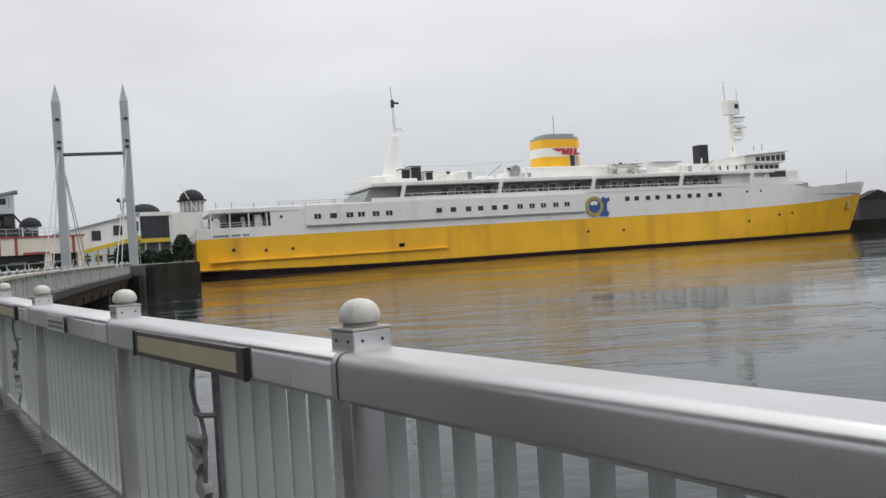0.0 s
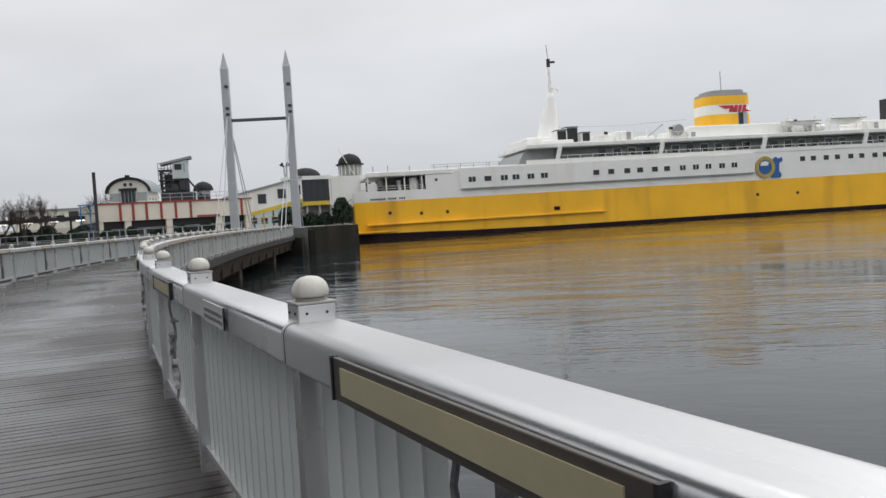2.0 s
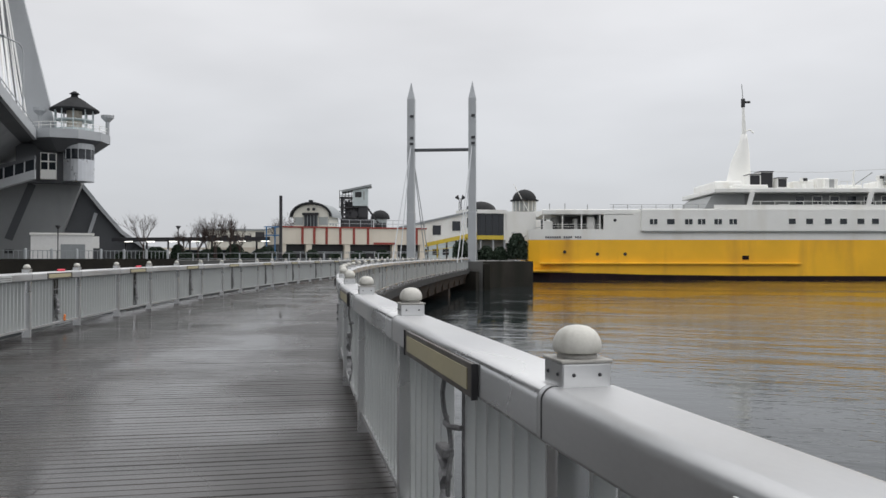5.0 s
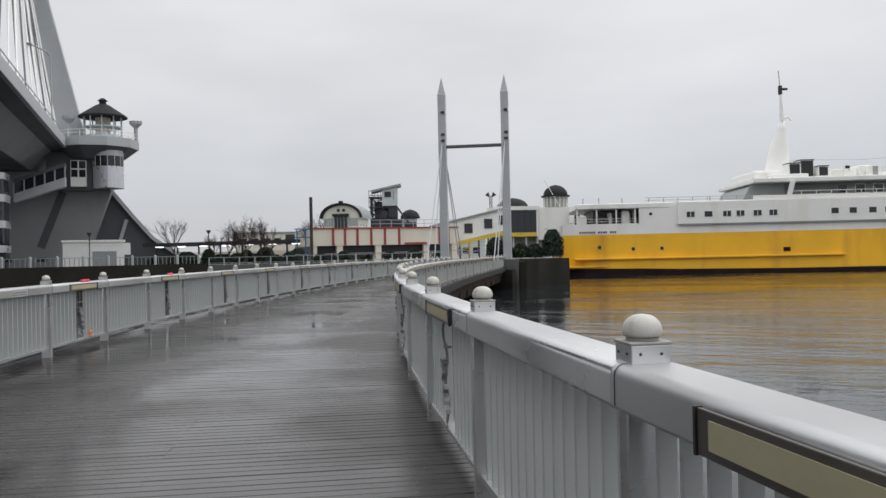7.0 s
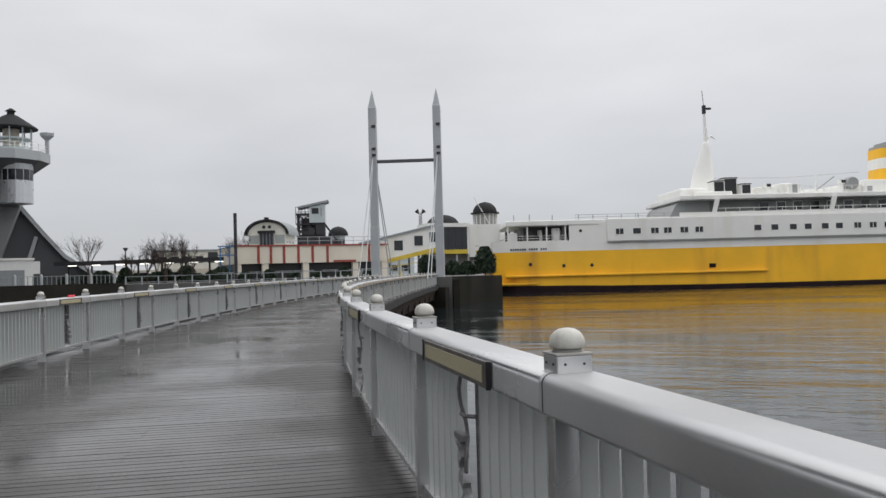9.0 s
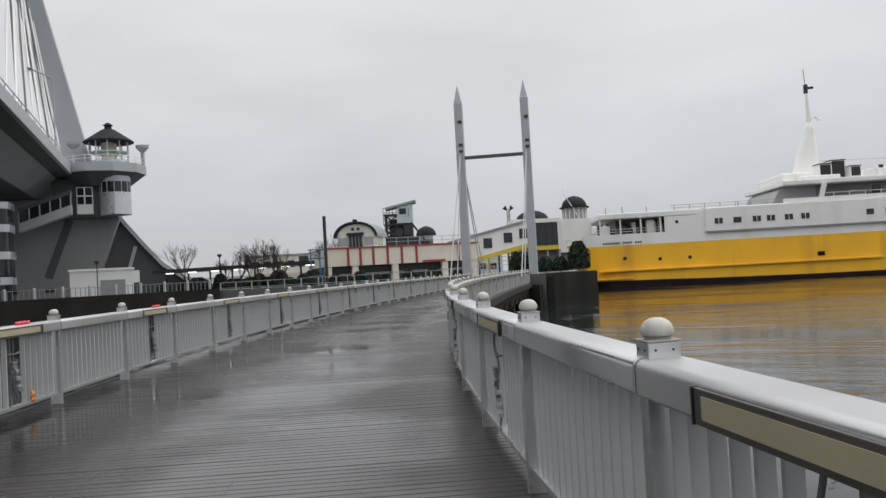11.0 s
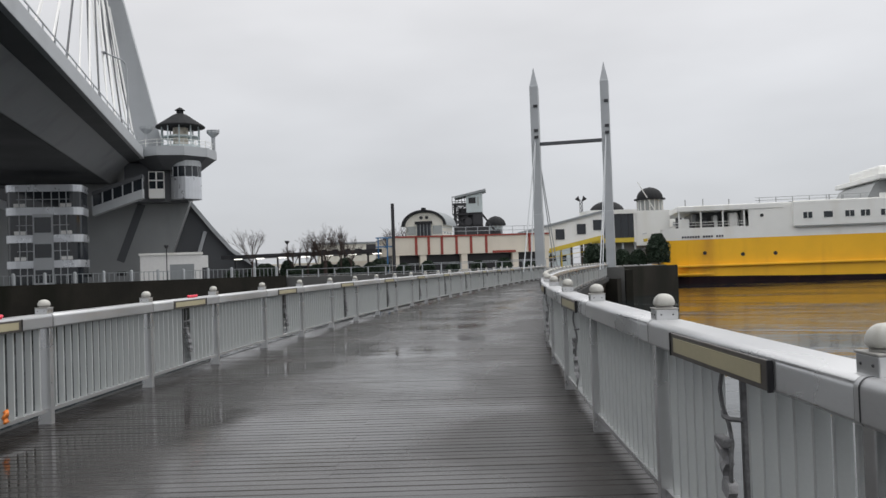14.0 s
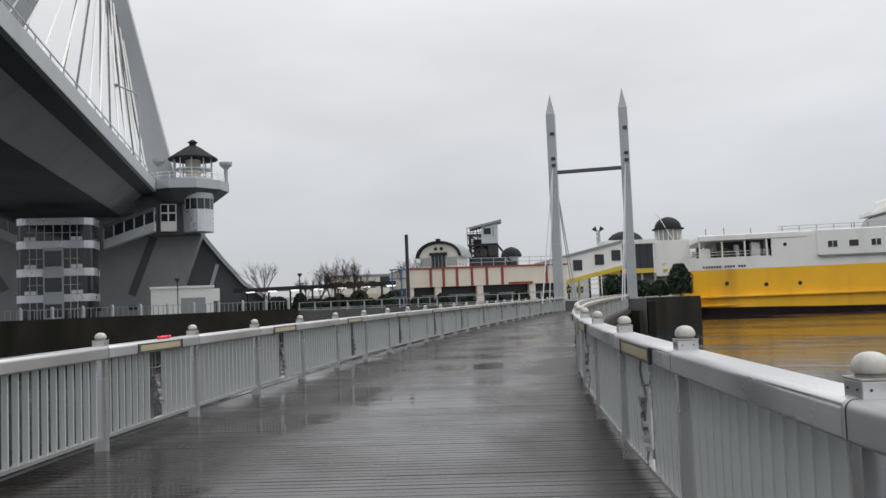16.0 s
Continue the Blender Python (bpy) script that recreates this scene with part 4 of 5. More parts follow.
for z, w in ((17.6, 1.1), (19.2, 1.6), (21.0, 1.3)):
    part("mast_platform", box(-w * 0.4, w + 0.9, -0.8, 0.8, z, z + 0.14), M_HWHITE, fm)
    part("platform_rail", box(-w * 0.4, w + 0.9, -0.8, -0.75, z + 0.7, z + 0.76), M_SGREY, fm)
    part("platform_post", box(w + 0.8, w + 0.88, -0.8, -0.74, z + 0.14, z + 0.75), M_SGREY, fm)
part("radar_scanner", box(0.6, 3.4, -0.15, 0.15, 21.9, 22.15, bevel=0.05), M_SGREY, fm)
part("lamp_box", box(1.7, 2.3, -0.3, 0.3, 19.35, 20.2, bevel=0.06), M_HWHITE, fm)
part("mast_mark", box(0.2, 1.1, -1.06, -1.004, 23.6, 24.5), M_BLACK, fm)
part("mast_whip", tube([(-1.2, 0, 25.2), (-1.4, 0, 28.9)], 0.06, 5), M_SGREY, fm)
part("mast_whip", tube([(1.6, 0, 24.0), (1.7, 0, 27.4)], 0.05, 5), M_SGREY, fm)
for z, w in ((17.2, 1.6), (18.4, 2.2), (19.9, 2.6), (21.2, 2.0)):
    part("radar_platform", box(0.3, 0.5 + w, -0.8, 0.8, z, z + 0.15), M_HWHITE, fm)
    part("radar_scanner", box(0.9, 0.5 + w, -0.25, 0.25, z + 0.35, z + 0.65, bevel=0.08), M_HWHITE, fm)
for u, z in ((104, 17.9), (106, 18.3), (99, 17.8)):
    part("bridge_light", tube([(u, 5, 17.0), (u, 5, z)], 0.1, 6), M_SGREY, ship)

# foredeck with bulwark and gear
bm = bmesh.new()
rows = []
for u in HULL_U:
    if u < 108:
        continue
    rows.append((bm.verts.new((u, near_v(u, 9) + 0.15, 8.0)), bm.verts.new((u, BEAM - near_v(u, 9) - 0.15, 8.0))))
for a, b in zip(rows, rows[1:]):
    bm.faces.new((a[0], a[1], b[1], b[0]))
part("foredeck", bm, M_SGREY, ship)
part("foredeck_house", box(111.9, 115.0, 3.0, BEAM - 3.0, 8.0, 10.4, bevel=0.1), M_SGREY, ship)
for u, v, h in ((117, 7, 9.6), (119.5, 8, 9.9), (122, 8.5, 9.8), (125, 8.8, 10.0)):
    part("windlass", box(u - 0.7, u + 0.7, v - 0.8, v + 0.8, 8.0, h, bevel=0.2), M_SGREY, ship)
part("jack_staff", tube([(131, 8.9, 9.5), (131.3, 8.9, 13.0)], 0.06, 5), M_SGREY, ship)
part("anchor", box(126.6, 127.6, near_v(127, 6) - 0.35, near_v(127, 6) + 0.3, 4.6, 6.6, bevel=0.2), M_GOLD, ship)
# name in small marks at the stern
for i in range(4):
    part("name_mark", box(2.9 + 1.0 * i, 3.4 + 1.0 * i, 0.5 - 0.14 * i, 0.62 - 0.14 * i, 6.55, 6.95), M_INK, ship)
for i in range(16):
    if i in (7, 12):
        continue
    part("name_letter", box(2.3 + 0.32 * i, 2.52 + 0.32 * i, near_v(2.4 + 0.32 * i, 6) - 0.05, near_v(2.4 + 0.32 * i, 6) + 0.05, 5.85, 6.1), M_INK, ship)
tagged(part("mooring_rope", tube([(-39.9, 122.2, 4.6), (-39.4, 112, 2.7), (-37.6, 100.5, 1.3)], 0.05, 5), M_INK), "dark mooring rope from the ship's stern to the quay", "rope")

rnd = random.Random(21)
for i in range(15):
    u = 39.5 + i * 3.6
    if 54 < u < 71 or 76 < u < 84:
        continue
    h = rnd.uniform(0.7, 1.7)
    k = i % 3
    if k == 0:
        g = part("cowl_vent", lathe([(0.32, 12.95), (0.32, 12.95 + h), (0.55, 13.2 + h), (0.5, 13.7 + h)], 12), M_HWHITE, ship, m=Matrix.Translation((u, 2.4, 0)))
        part("mouth", box(-0.3, 0.3, -0.56, -0.52, 13.2 + h, 13.6 + h), M_BLACK, g)
    elif k == 1:
        g = part("locker", box(u - 0.9, u + 0.9, 1.6, 2.6, 12.95, 12.95 + h, bevel=0.06), M_HWHITE, ship)
        part("locker_door", box(u - 0.35, u + 0.35, 1.57, 1.598, 13.1, 12.9 + h), M_SGREY, g)
    else:
        part("derrick", tube([(u, 3.0, 12.95), (u + 0.2, 3.0, 14.4 + h)], 0.12, 6), M_HWHITE, ship)
        part("derrick_boom", tube([(u, 3.0, 13.4), (u + 2.6, 2.6, 14.0 + h)], 0.08, 6), M_SGREY, ship)
for a, b in ((66.5, 92.0),):
    n = int((b - a) / 1.5)
    for z in (13.5, 14.0):
        part("boat_deck_rail", box(a, b, 0.6, 0.65, z, z + 0.05), M_HWHITE, ship)
    for i in range(n + 1):
        part("boat_deck_post", box(a + 1.5 * i - 0.03, a + 1.5 * i + 0.03, 0.6, 0.66, 12.95, 14.05), M_HWHITE, ship)
part("antenna_wire", tube([(33.0, 8.9, 16.2), (45, 8.9, 16.0), (56.5, 8.9, 16.6)], 0.03, 4), M_SGREY, ship)
for u0 in (31.5, 48.4, 66.0, 84.0):
    for i in range(5):
        u = u0 + 2.4 + i * 2.6
        if u < 97:
            part("promenade_seat", box(u - 0.7, u + 0.7, 2.0, 2.45, 10.0, 10.75, bevel=0.05), M_HWHITE if i % 2 else M_SGREY, ship)

for u, w, h, m_ in ((2.0, 0.7, 1.9, M_DARK), (3.4, 0.9, 1.3, M_HWHITE), (4.0, 0.5, 2.3, M_SGREY), (5.9, 1.0, 1.2, M_DARK), (6.6, 0.6, 2.0, M_HWHITE), (7.6, 0.5, 1.5, M_DARK), (9.4, 0.5, 1.9, M_HWHITE)):
    part("deck_gear", box(u, u + w, 2.8, 3.8, 6.75, 6.75 + h, bevel=0.12), m_, ship)
part("stern_bulwark_cap", box(1.2, 10.4, 0.72, 0.9, 7.05, 7.16), M_HWHITE, ship)


# cable-stayed road bridge overhead: x along its deck towards the walker, y out from its near edge
BAY = Matrix.Translation((-105.5, 92.9, 0)) @ pose(0, 0, 0, 0, 0, -46.05)
bay = thing("road_bridge", BAY, "huge grey cable-stayed road bridge with box girder deck", "bridge")
# Slab and girder are coloured dark for shade, the web lighter for light.
part("deck_slab", sweep([(-0.5, 19.2), (-0.5, 18.25), (-2.6, 17.9), (-23.4, 17.9), (-25.5, 18.25), (-25.5, 19.2)], -60, 230, "x"), M_STEEL_D, bay, "grey cantilever soffit with shade in its colour")
part("box_girder", sweep([(-2.6, 17.895), (-5.5, 15.3), (-20.5, 15.3), (-23.4, 17.895)], -60, 230, "x"), M_STEEL_D, bay, "grey box girder with shade in its colour")
for ya, yb in ((-2.3, -5.3), (-23.7, -20.7)):
    part("girder_web", sweep([(ya, 17.894), (yb, 15.28), (yb + (0.1 if yb > -10 else -0.1), 15.28), (ya + (0.1 if yb > -10 else -0.1), 17.894)], -60, 230, "x"), M_WEB, bay, "grey inclined web plate, coloured lighter for the light it catches")
for y in (0.0, -25.5):
    part("edge_fascia", box(-60, 230, y - 0.5, y, 18.2, 19.65, bevel=0.04), M_STEEL_L, bay, "light grey edge beam")
    part("parapet_rail", box(-60, 230, y - 0.3, y - 0.22, 20.35, 20.45), M_STEEL_L, bay)
    for i in range(60):
        part("parapet_post", box(-8 + 4 * i, -7.92 + 4 * i, y - 0.3, y - 0.22, 19.65, 20.36), M_STEEL_L, bay)
tower = part("tower_leg", beam((-4, 2.2, 12.5), (-4, -13.2, 78), 3.4, 3.4), M_STEEL_L, bay, "grey inclined tower leg")
part("tower_leg", beam((-4, -27.7, 12.5), (-4, -12.3, 78), 3.4, 3.4), M_STEEL_L, bay, "grey inclined tower leg")
part("tower_head", box(-5.8, -2.2, -14.8, -10.7, 64, 84, bevel=0.2), M_STEEL_L, bay)
part("aviation_light", box(-2.45, -2.2, -6.6, -6.3, 44.0, 44.5), M_DARK, bay)
for i in range(18):
    x = 4.5 + 5.6 * i
    z = 42 + 1.7 * i
    lean = (z - 12.5) / 65.5
    for off in (-0.28, 0.28):
        part("stay_cable", tube([(x + off, -0.9, 19.3), (-2.6, 1.6 - 15.4 * lean + off, z)], 0.10 if i % 3 else 0.13, 6), M_WHITE if (i + (off > 0)) % 3 else M_STEEL_D, bay)
    if i % 2:
        part("stay_cable", tube([(x, -24.6, 19.3), (-2.6, -27.1 + 15.4 * lean, z)], 0.13, 6), M_WHITE, bay)
lamp = part("lamp_post", tube([(14, -0.6, 19.2), (14, -0.6, 28.2), (14.1, -0.75, 28.9), (14.5, -1.1, 29.3), (16.8, -2.6, 29.5)], 0.10, 6), M_STEEL_L, bay)
part("lamp_head", box(16.6, 17.6, -3.0, -2.4, 29.42, 29.58, bevel=0.03), M_STEEL_L, lamp)

# pier under the tower, with inclined ends
part("pier", sweep([(5.7, 15.2), (5.7, 12.4), (1.55, 0.9), (-27.5, 0.9), (-31.7, 12.4), (-31.7, 15.2)], -8, -1, "x"), M_CONC, bay, "grey concrete pier with sloping ends")
# Nothing is cut in: proud dark strips draw the shade of the slanting grooves.
part("pier_groove_shade", beam((-0.98, -1.0, 12.2), (-0.98, -4.1, 3.95), 0.08, 1.1), M_STEEL_D, bay)
part("pier_groove_shade", beam((-0.98, -23.4, 10.0), (-0.98, -20.6, 5.2), 0.08, 1.1), M_STEEL_D, bay)
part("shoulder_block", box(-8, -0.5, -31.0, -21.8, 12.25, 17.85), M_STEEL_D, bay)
for y in (-8.6, -4.0):
    part("pier_vent", box(-1.0, -0.95, y - 0.6, y + 0.6, 1.9, 2.5), M_BLACK, bay)
# A dark sheet closes the open triangle under the ramp edge, as its shade.
part("ramp_opening_shade", sweep([(5.5, 12.3), (8.6, 8.2), (11.4, 4.9), (14.6, 2.7), (19, 1.6), (19, 0.95), (1.4, 0.95)], -5.2, -4.6, "x"), M_STEEL_D, bay, "dark panel standing for the shaded opening under the sloping ramp edge")
for (ya, za), (yb, zb) in (((5.6, 12.5), (8.6, 8.6)), ((8.6, 8.6), (11.4, 5.25)), ((11.4, 5.25), (14.6, 3.0)), ((14.6, 3.0), (19, 1.9))):
    part("ramp_edge", beam((-4.4, ya, za), (-4.4, yb, zb), 1.6, 0.55), M_STEEL_L, bay)
part("ramp_strut", beam((-4.2, 6.4, 4.2), (-4.2, 7.6, 8.2), 0.5, 0.35), M_STEEL_L, bay)


# observation terrace with a lantern room
view = thing("lantern_terrace", BAY @ Matrix.Translation((-0.4, 3.7, 0)), "grey round viewing terrace with glazed lantern room", "terrace")


def terrace_disc(r0, r1, z0, z1, name, material):
    bm = lathe([(r0, z0), (r1, z1)], 10)
    bmesh.ops.rotate(bm, verts=bm.verts, cent=(0, 0, 0), matrix=Matrix.Rotation(radians(18), 3, "Z"))
    part(name, bm, material, view)


terrace_disc(3.6, 5.9, 16.7, 18.45, "terrace_underside", M_STEEL_D)
terrace_disc(6.0, 6.0, 18.46, 19.75, "terrace_edge", M_STEEL_L)
for i in range(20):
    a = 2 * math.pi * i / 20
    part("terrace_post", box(5.7 * math.cos(a) - 0.04, 5.7 * math.cos(a) + 0.04, 5.7 * math.sin(a) - 0.04, 5.7 * math.sin(a) + 0.04, 19.75, 20.75), M_HWHITE, view)
for z in (20.25, 20.72):
    part("terrace_rail", tube([(5.7 * math.cos(2 * math.pi * i / 20), 5.7 * math.sin(2 * math.pi * i / 20), z) for i in range(21)], 0.04, 5), M_HWHITE, view)
lan = Matrix.Translation((0, 1.0, 0))
part("lantern_core", lathe([(1.1, 19.75), (1.1, 23.2)], 10), M_CREAM, view, m=lan)
part("lantern_sill", lathe([(2.75, 19.752), (2.75, 20.5)], 10), M_PALEB, view, m=lan)
for i in range(10):
    a = 2 * math.pi * i / 10
    c, s = math.cos(a), math.sin(a)
    part("lantern_post", box(2.7 * c - 0.09, 2.7 * c + 0.09, 2.7 * s - 0.09, 2.7 * s + 0.09, 20.5, 23.3), M_PALEB, view, m=lan)
part("lantern_band", lathe([(2.72, 21.7), (2.72, 21.85)], 20), M_PALEB, view, m=lan)
part("lantern_roof", lathe([(3.5, 23.25), (3.5, 23.4), (1.0, 25.1), (0.55, 25.3)], 20), M_ROOF, view, m=lan)
part("roof_vent", lathe([(0.5, 25.3), (0.5, 25.75), (0.75, 25.8), (0.2, 26.2)], 14), M_ROOF, view, m=lan)
for y, x, h in ((-3.6, 1.0, 3.4), (5.6, 0.3, 3.0)):
    pole = part("camera_pole", tube([(x, y, 19.7), (x, y, 19.7 + h)], 0.28, 8), M_STEEL_L, view)
    part("camera_cradle", lathe([(0.3, 22.2), (0.9, 22.8), (0.95, 23.2)], 12), M_STEEL_L, pole, m=Matrix.Translation((x, y, h - 3.4)))
    part("aerial", tube([(x, y, 22 + h - 3.4), (x + 0.5, y + 0.9, 23.3 + h - 3.4)], 0.06, 5), M_STEEL_L, pole)

# dark office block seen past the pier
ob_ = thing("office_block", BAY @ Matrix.Translation((-16.0, -52.0, 0)), "dark grey office block behind the bridge pier", "building")
part("wall", box(-8, 0, 0, 26.0, 0.95, 11.0), M_STEEL_D, ob_)
part("roof", box(-8.2, 0.2, -0.2, 26.2, 11.002, 11.4), M_ROOF, ob_)
for z in (3.0, 6.2):
    for i in range(8):
        w_ = part("window", box(0.002, 0.06, 1.2 + 3.1 * i, 3.2 + 3.1 * i, z, z + 1.5), M_GLASS, ob_)
        part("sill", box(0.062, 0.2, 1.1 + 3.1 * i, 3.3 + 3.1 * i, z - 0.16, z - 0.02), M_STEEL_L, w_)

# lift drum, cabin and slanting covered stair below the terrace
drum = thing("lift_drum", BAY @ Matrix.Translation((2.2, 5.5, 0)), "silver metal-clad lift drum with a window band", "lift drum")
part("shell", lathe([(2.12, 12.45), (2.12, 15.6)], 26), M_ALU, drum, smooth=False)
part("window_band", lathe([(2.05, 15.601), (2.05, 17.1)], 26), M_GLASS, drum)
part("head", lathe([(2.12, 17.101), (2.12, 17.9)], 26), M_STEEL_L, drum)
for i in range(13):
    a = 2 * math.pi * i / 13
    part("mullion", box(2.06 * math.cos(a) - 0.05, 2.06 * math.cos(a) + 0.05, 2.06 * math.sin(a) - 0.05, 2.06 * math.sin(a) + 0.05, 15.6, 17.1), M_STEEL_L, drum)
part("back_block", box(-4, -0.5, -8.4, 0.1, 12.25, 17.8), M_STEEL_D, drum)


def window_box(name, m, w, h, cols, rows, label):
    t = thing(name, m, label, "window bay")
    part("back", box(-w / 2, w / 2, 0.0, 1.2, 0, h), M_HWHITE, t)
    cw, rh = w / cols, h / rows
    for i in range(cols):
        for j in range(rows):
            if j == 0:
                continue
            part("pane", box(-w / 2 + i * cw + 0.1, -w / 2 + (i + 1) * cw - 0.1, -0.05, -0.002, j * rh + 0.1, (j + 1) * rh - 0.1), M_GLASS, t)
    return t


window_box("stair_cabin", BAY @ Matrix.Translation((2.6, 1.46, 12.7)) @ pose(0, 0, 0, 0, 0, 90), 2.1, 3.8, 2, 3, "small white cabin with dark windows under the terrace")


window_box("stair_cabin", BAY @ Matrix.Translation((2.6, -24.0, 13.0)) @ pose(0, 0, 0, 0, 0, 90), 2.1, 3.0, 2, 2, "small white cabin with dark windows under the road bridge")


def covered_stair(ya, za, yb, zb):
    t = thing("covered_stair", BAY, "grey covered stair with a slanting band of windows", "stair", "covered stairs")
    part("parapet", sweep([(ya, za), (yb, zb), (yb, zb + 1.2), (ya, za + 1.2)], 6.0, 7.8, "x"), M_STEEL_L, t)
    part("glazing", sweep([(ya, za + 1.201), (yb, zb + 1.201), (yb, zb + 2.7), (ya, za + 2.7)], 6.1, 7.6, "x"), M_GLASS, t)
    part("roof", sweep([(ya, za + 2.701), (yb, zb + 2.701), (yb, zb + 3.2), (ya, za + 3.2)], 5.9, 7.8, "x"), M_STEEL_D, t)
    for i in range(6):
        f = i / 5
        y, z = ya + (yb - ya) * f, za + (zb - za) * f
        part("mullion", box(7.6, 7.72, y - 0.08, y + 0.08, z + 1.2, z + 2.7), M_STEEL_L, t)


covered_stair(-6.2, 10.0, 0.2, 12.3)
covered_stair(-15.2, 10.2, -21.5, 13.0)

# glazed stair tower of four storeys
gt = thing("glass_stair_tower", BAY @ Matrix.Translation((12.0, -10.7, 0)), "four-storey glazed stair tower with pale spandrel bands", "tower building")


def rounded(w, d, r, n=5):
    pts = []
    for cx, cy, a0 in ((d / 2 - r, w / 2 - r, 0), (-d / 2 + r, w / 2 - r, 90), (-d / 2 + r, -w / 2 + r, 180), (d / 2 - r, -w / 2 + r, 270)):
        for i in range(n + 1):
            a = radians(a0 + 90 * i / n)
            pts.append((cx + r * math.cos(a), cy + r * math.sin(a)))
    return pts


part("glass_body", sweep(rounded(8.7, 5.5, 1.3), 1.0, 12.7, "z"), M_GLASS, gt)
for z0, z1 in ((3.14, 4.06), (6.3, 7.25), (9.7, 10.65), (12.6, 13.45)):
    part("spandrel", sweep(rounded(9.0, 5.8, 1.4), z0, z1, "z"), M_ALU, gt, "silver metal spandrel band")
for y in (-4.25, -3.5, -2.7, -1.9, -1.0, 0.0, 1.0, 1.9, 2.7, 3.5, 4.25):
    xx = 2.78 if abs(y) < 3.2 else 2.45 if abs(y) < 4 else 1.6
    part("mullion", box(xx - 0.02, xx + 0.08, y - 0.05, y + 0.05, 1.0, 13.0), M_STEEL_L, gt)
for z in (2.2, 5.2, 8.4, 11.6):
    part("handrail", box(2.76, 2.83, -3.0, 3.0, z, z + 0.08), M_STEEL_L, gt)
part("centre_bay", box(2.5, 3.05, -1.15, 1.15, 1.0, 9.8), M_STEEL_L, gt)
for z0, z1 in ((1.3, 2.9), (4.4, 6.1), (7.5, 9.4)):
    part("centre_glass", box(3.052, 3.09, -0.95, 0.95, z0, z1), M_GLASS, gt)
for z in (4.1, 7.28, 10.68):
    for y in (-3.0, -2.3, 2.3, 3.0):
        part("pale_panel", box(2.80, 2.84, y - 0.3, y + 0.3, z, z + 0.45), M_WHITE, gt)


# helpers for things that stand on the land
def toward(x, y, turn):
    """x to the right, y away from the walk, for a thing turned by that many degrees."""
    return pose(x, y, 0, 0, 0, turn)


def taller(f):
    """Stretches a thing's height from its foot."""
    return Matrix.Translation((0, 0, 0.95)) @ Matrix.Diagonal((1, 1, f, 1)) @ Matrix.Translation((0, 0, -0.95))


hut = thing("service_hut", Matrix.Translation((-95.75, 83.3, 0)) @ pose(0, 0, 0, 0, 0, 49.2), "small white flat-roofed service hut on the quay", "hut")
part("wall", box(0, 7.6, 0, 4.5, 0.95, 4.35), M_WHITE, hut)
part("roof", box(-0.15, 7.75, -0.15, 4.65, 4.352, 4.62), M_HWHITE, hut)
part("door", box(3.6, 6.6, -0.06, -0.002, 0.95, 3.1), M_ROOFG, hut)
part("side_box", box(7.602, 8.4, 0.5, 2.0, 2.6, 4.2), M_WHITE, hut)


def land_fence(name, a, b, z, h, step, material, label, rails=(0.5, 1.0), thick=0.05):
    a, b = Vector((*a, z)), Vector((*b, z))
    d = b - a
    t = thing(name, Matrix.Translation(a) @ pose(0, 0, 0, 0, 0, math.degrees(math.atan2(d.y, d.x))), label, "fence")
    n = int(d.length / step)
    me = mesh_of(box(-thick, thick, -thick, thick, 0, h), "post", material)
    for i in range(n + 1):
        ob = new("post", me)
        ob.parent = t
        ob.matrix_basis = Matrix.Translation((d.length * i / n, 0, 0))
    for r in rails:
        part("rail", box(0, d.length, -thick * 0.7, thick * 0.7, h * r - 0.06, h * r), material, t)
    return t


land_fence("quay_fence", (-97.6, 24), (-85.3, 55), LAND, 1.15, 2.0, M_ROOFG, "grey post and rail fence along the quay edge")
land_fence("quay_fence", (-85.2, 56), (-74.4, 85), LAND, 1.15, 0.5, M_ROOFG, "grey picket fence along the quay edge", (0.12, 1.0), 0.03)
for i in range(12):
    f = i / 11
    tagged(part("quay_bollard", lathe([(0.16, LAND), (0.16, LAND + 1.2), (0.12, LAND + 1.32), (0.03, LAND + 1.36)], 12), M_STEEL_L, m=Matrix.Translation((-85.2 + 10.6 * f + 0.3, 56.5 + 28.5 * f, 0))), "white capped post on the quay edge", "bollard", "quay bollards")
land_fence("shore_fence", (-73.2, 85.6), (-40.5, 85.2), LAND - 0.1, 1.0, 2.2, M_STEEL_L, "pale grey guard rail along the waterside path", (0.35, 1.0))
land_fence("shore_fence", (-66, 93.5), (-43, 97), LAND, 1.1, 1.6, M_STEEL_L, "pale grey mesh fence before the terrace", (0.05, 1.0), 0.035)


# red and cream terrace on columns
ter = thing("raised_terrace", Matrix.Translation((-66.2, 97.2, 0)) @ pose(0, 0, 0, 0, 0, 43.8) @ taller(1.158), "cream terrace wall with red pilasters over dark arches", "terrace")
part("parapet_wall", box(0, 20.6, 0, 14, 2.85, 4.75), M_CREAM, ter)
part("coping", box(-0.1, 20.7, -0.12, 0.3, 4.752, 4.92), M_BRICKR, ter)
part("terrace_floor", box(0.0, 20.6, 0.302, 14.0, 4.752, 4.915), M_CONC, ter)
# Black block set behind the columns as the shade under the terrace.
part("undercroft_shade", box(0.3, 20.3, 1.0, 13.7, 0.9, 2.848), M_BLACK, ter)
for x in (3.0, 4.6, 6.3, 8.2, 10.1, 12.1, 17.9, 19.2):
    part("pilaster", box(x - 0.16, x + 0.16, -0.07, -0.002, 2.86, 4.75), M_BRICKR, ter)
part("pilaster_base", box(12.9, 16.0, -0.09, -0.002, 2.86, 3.1), M_BRICKR, ter)
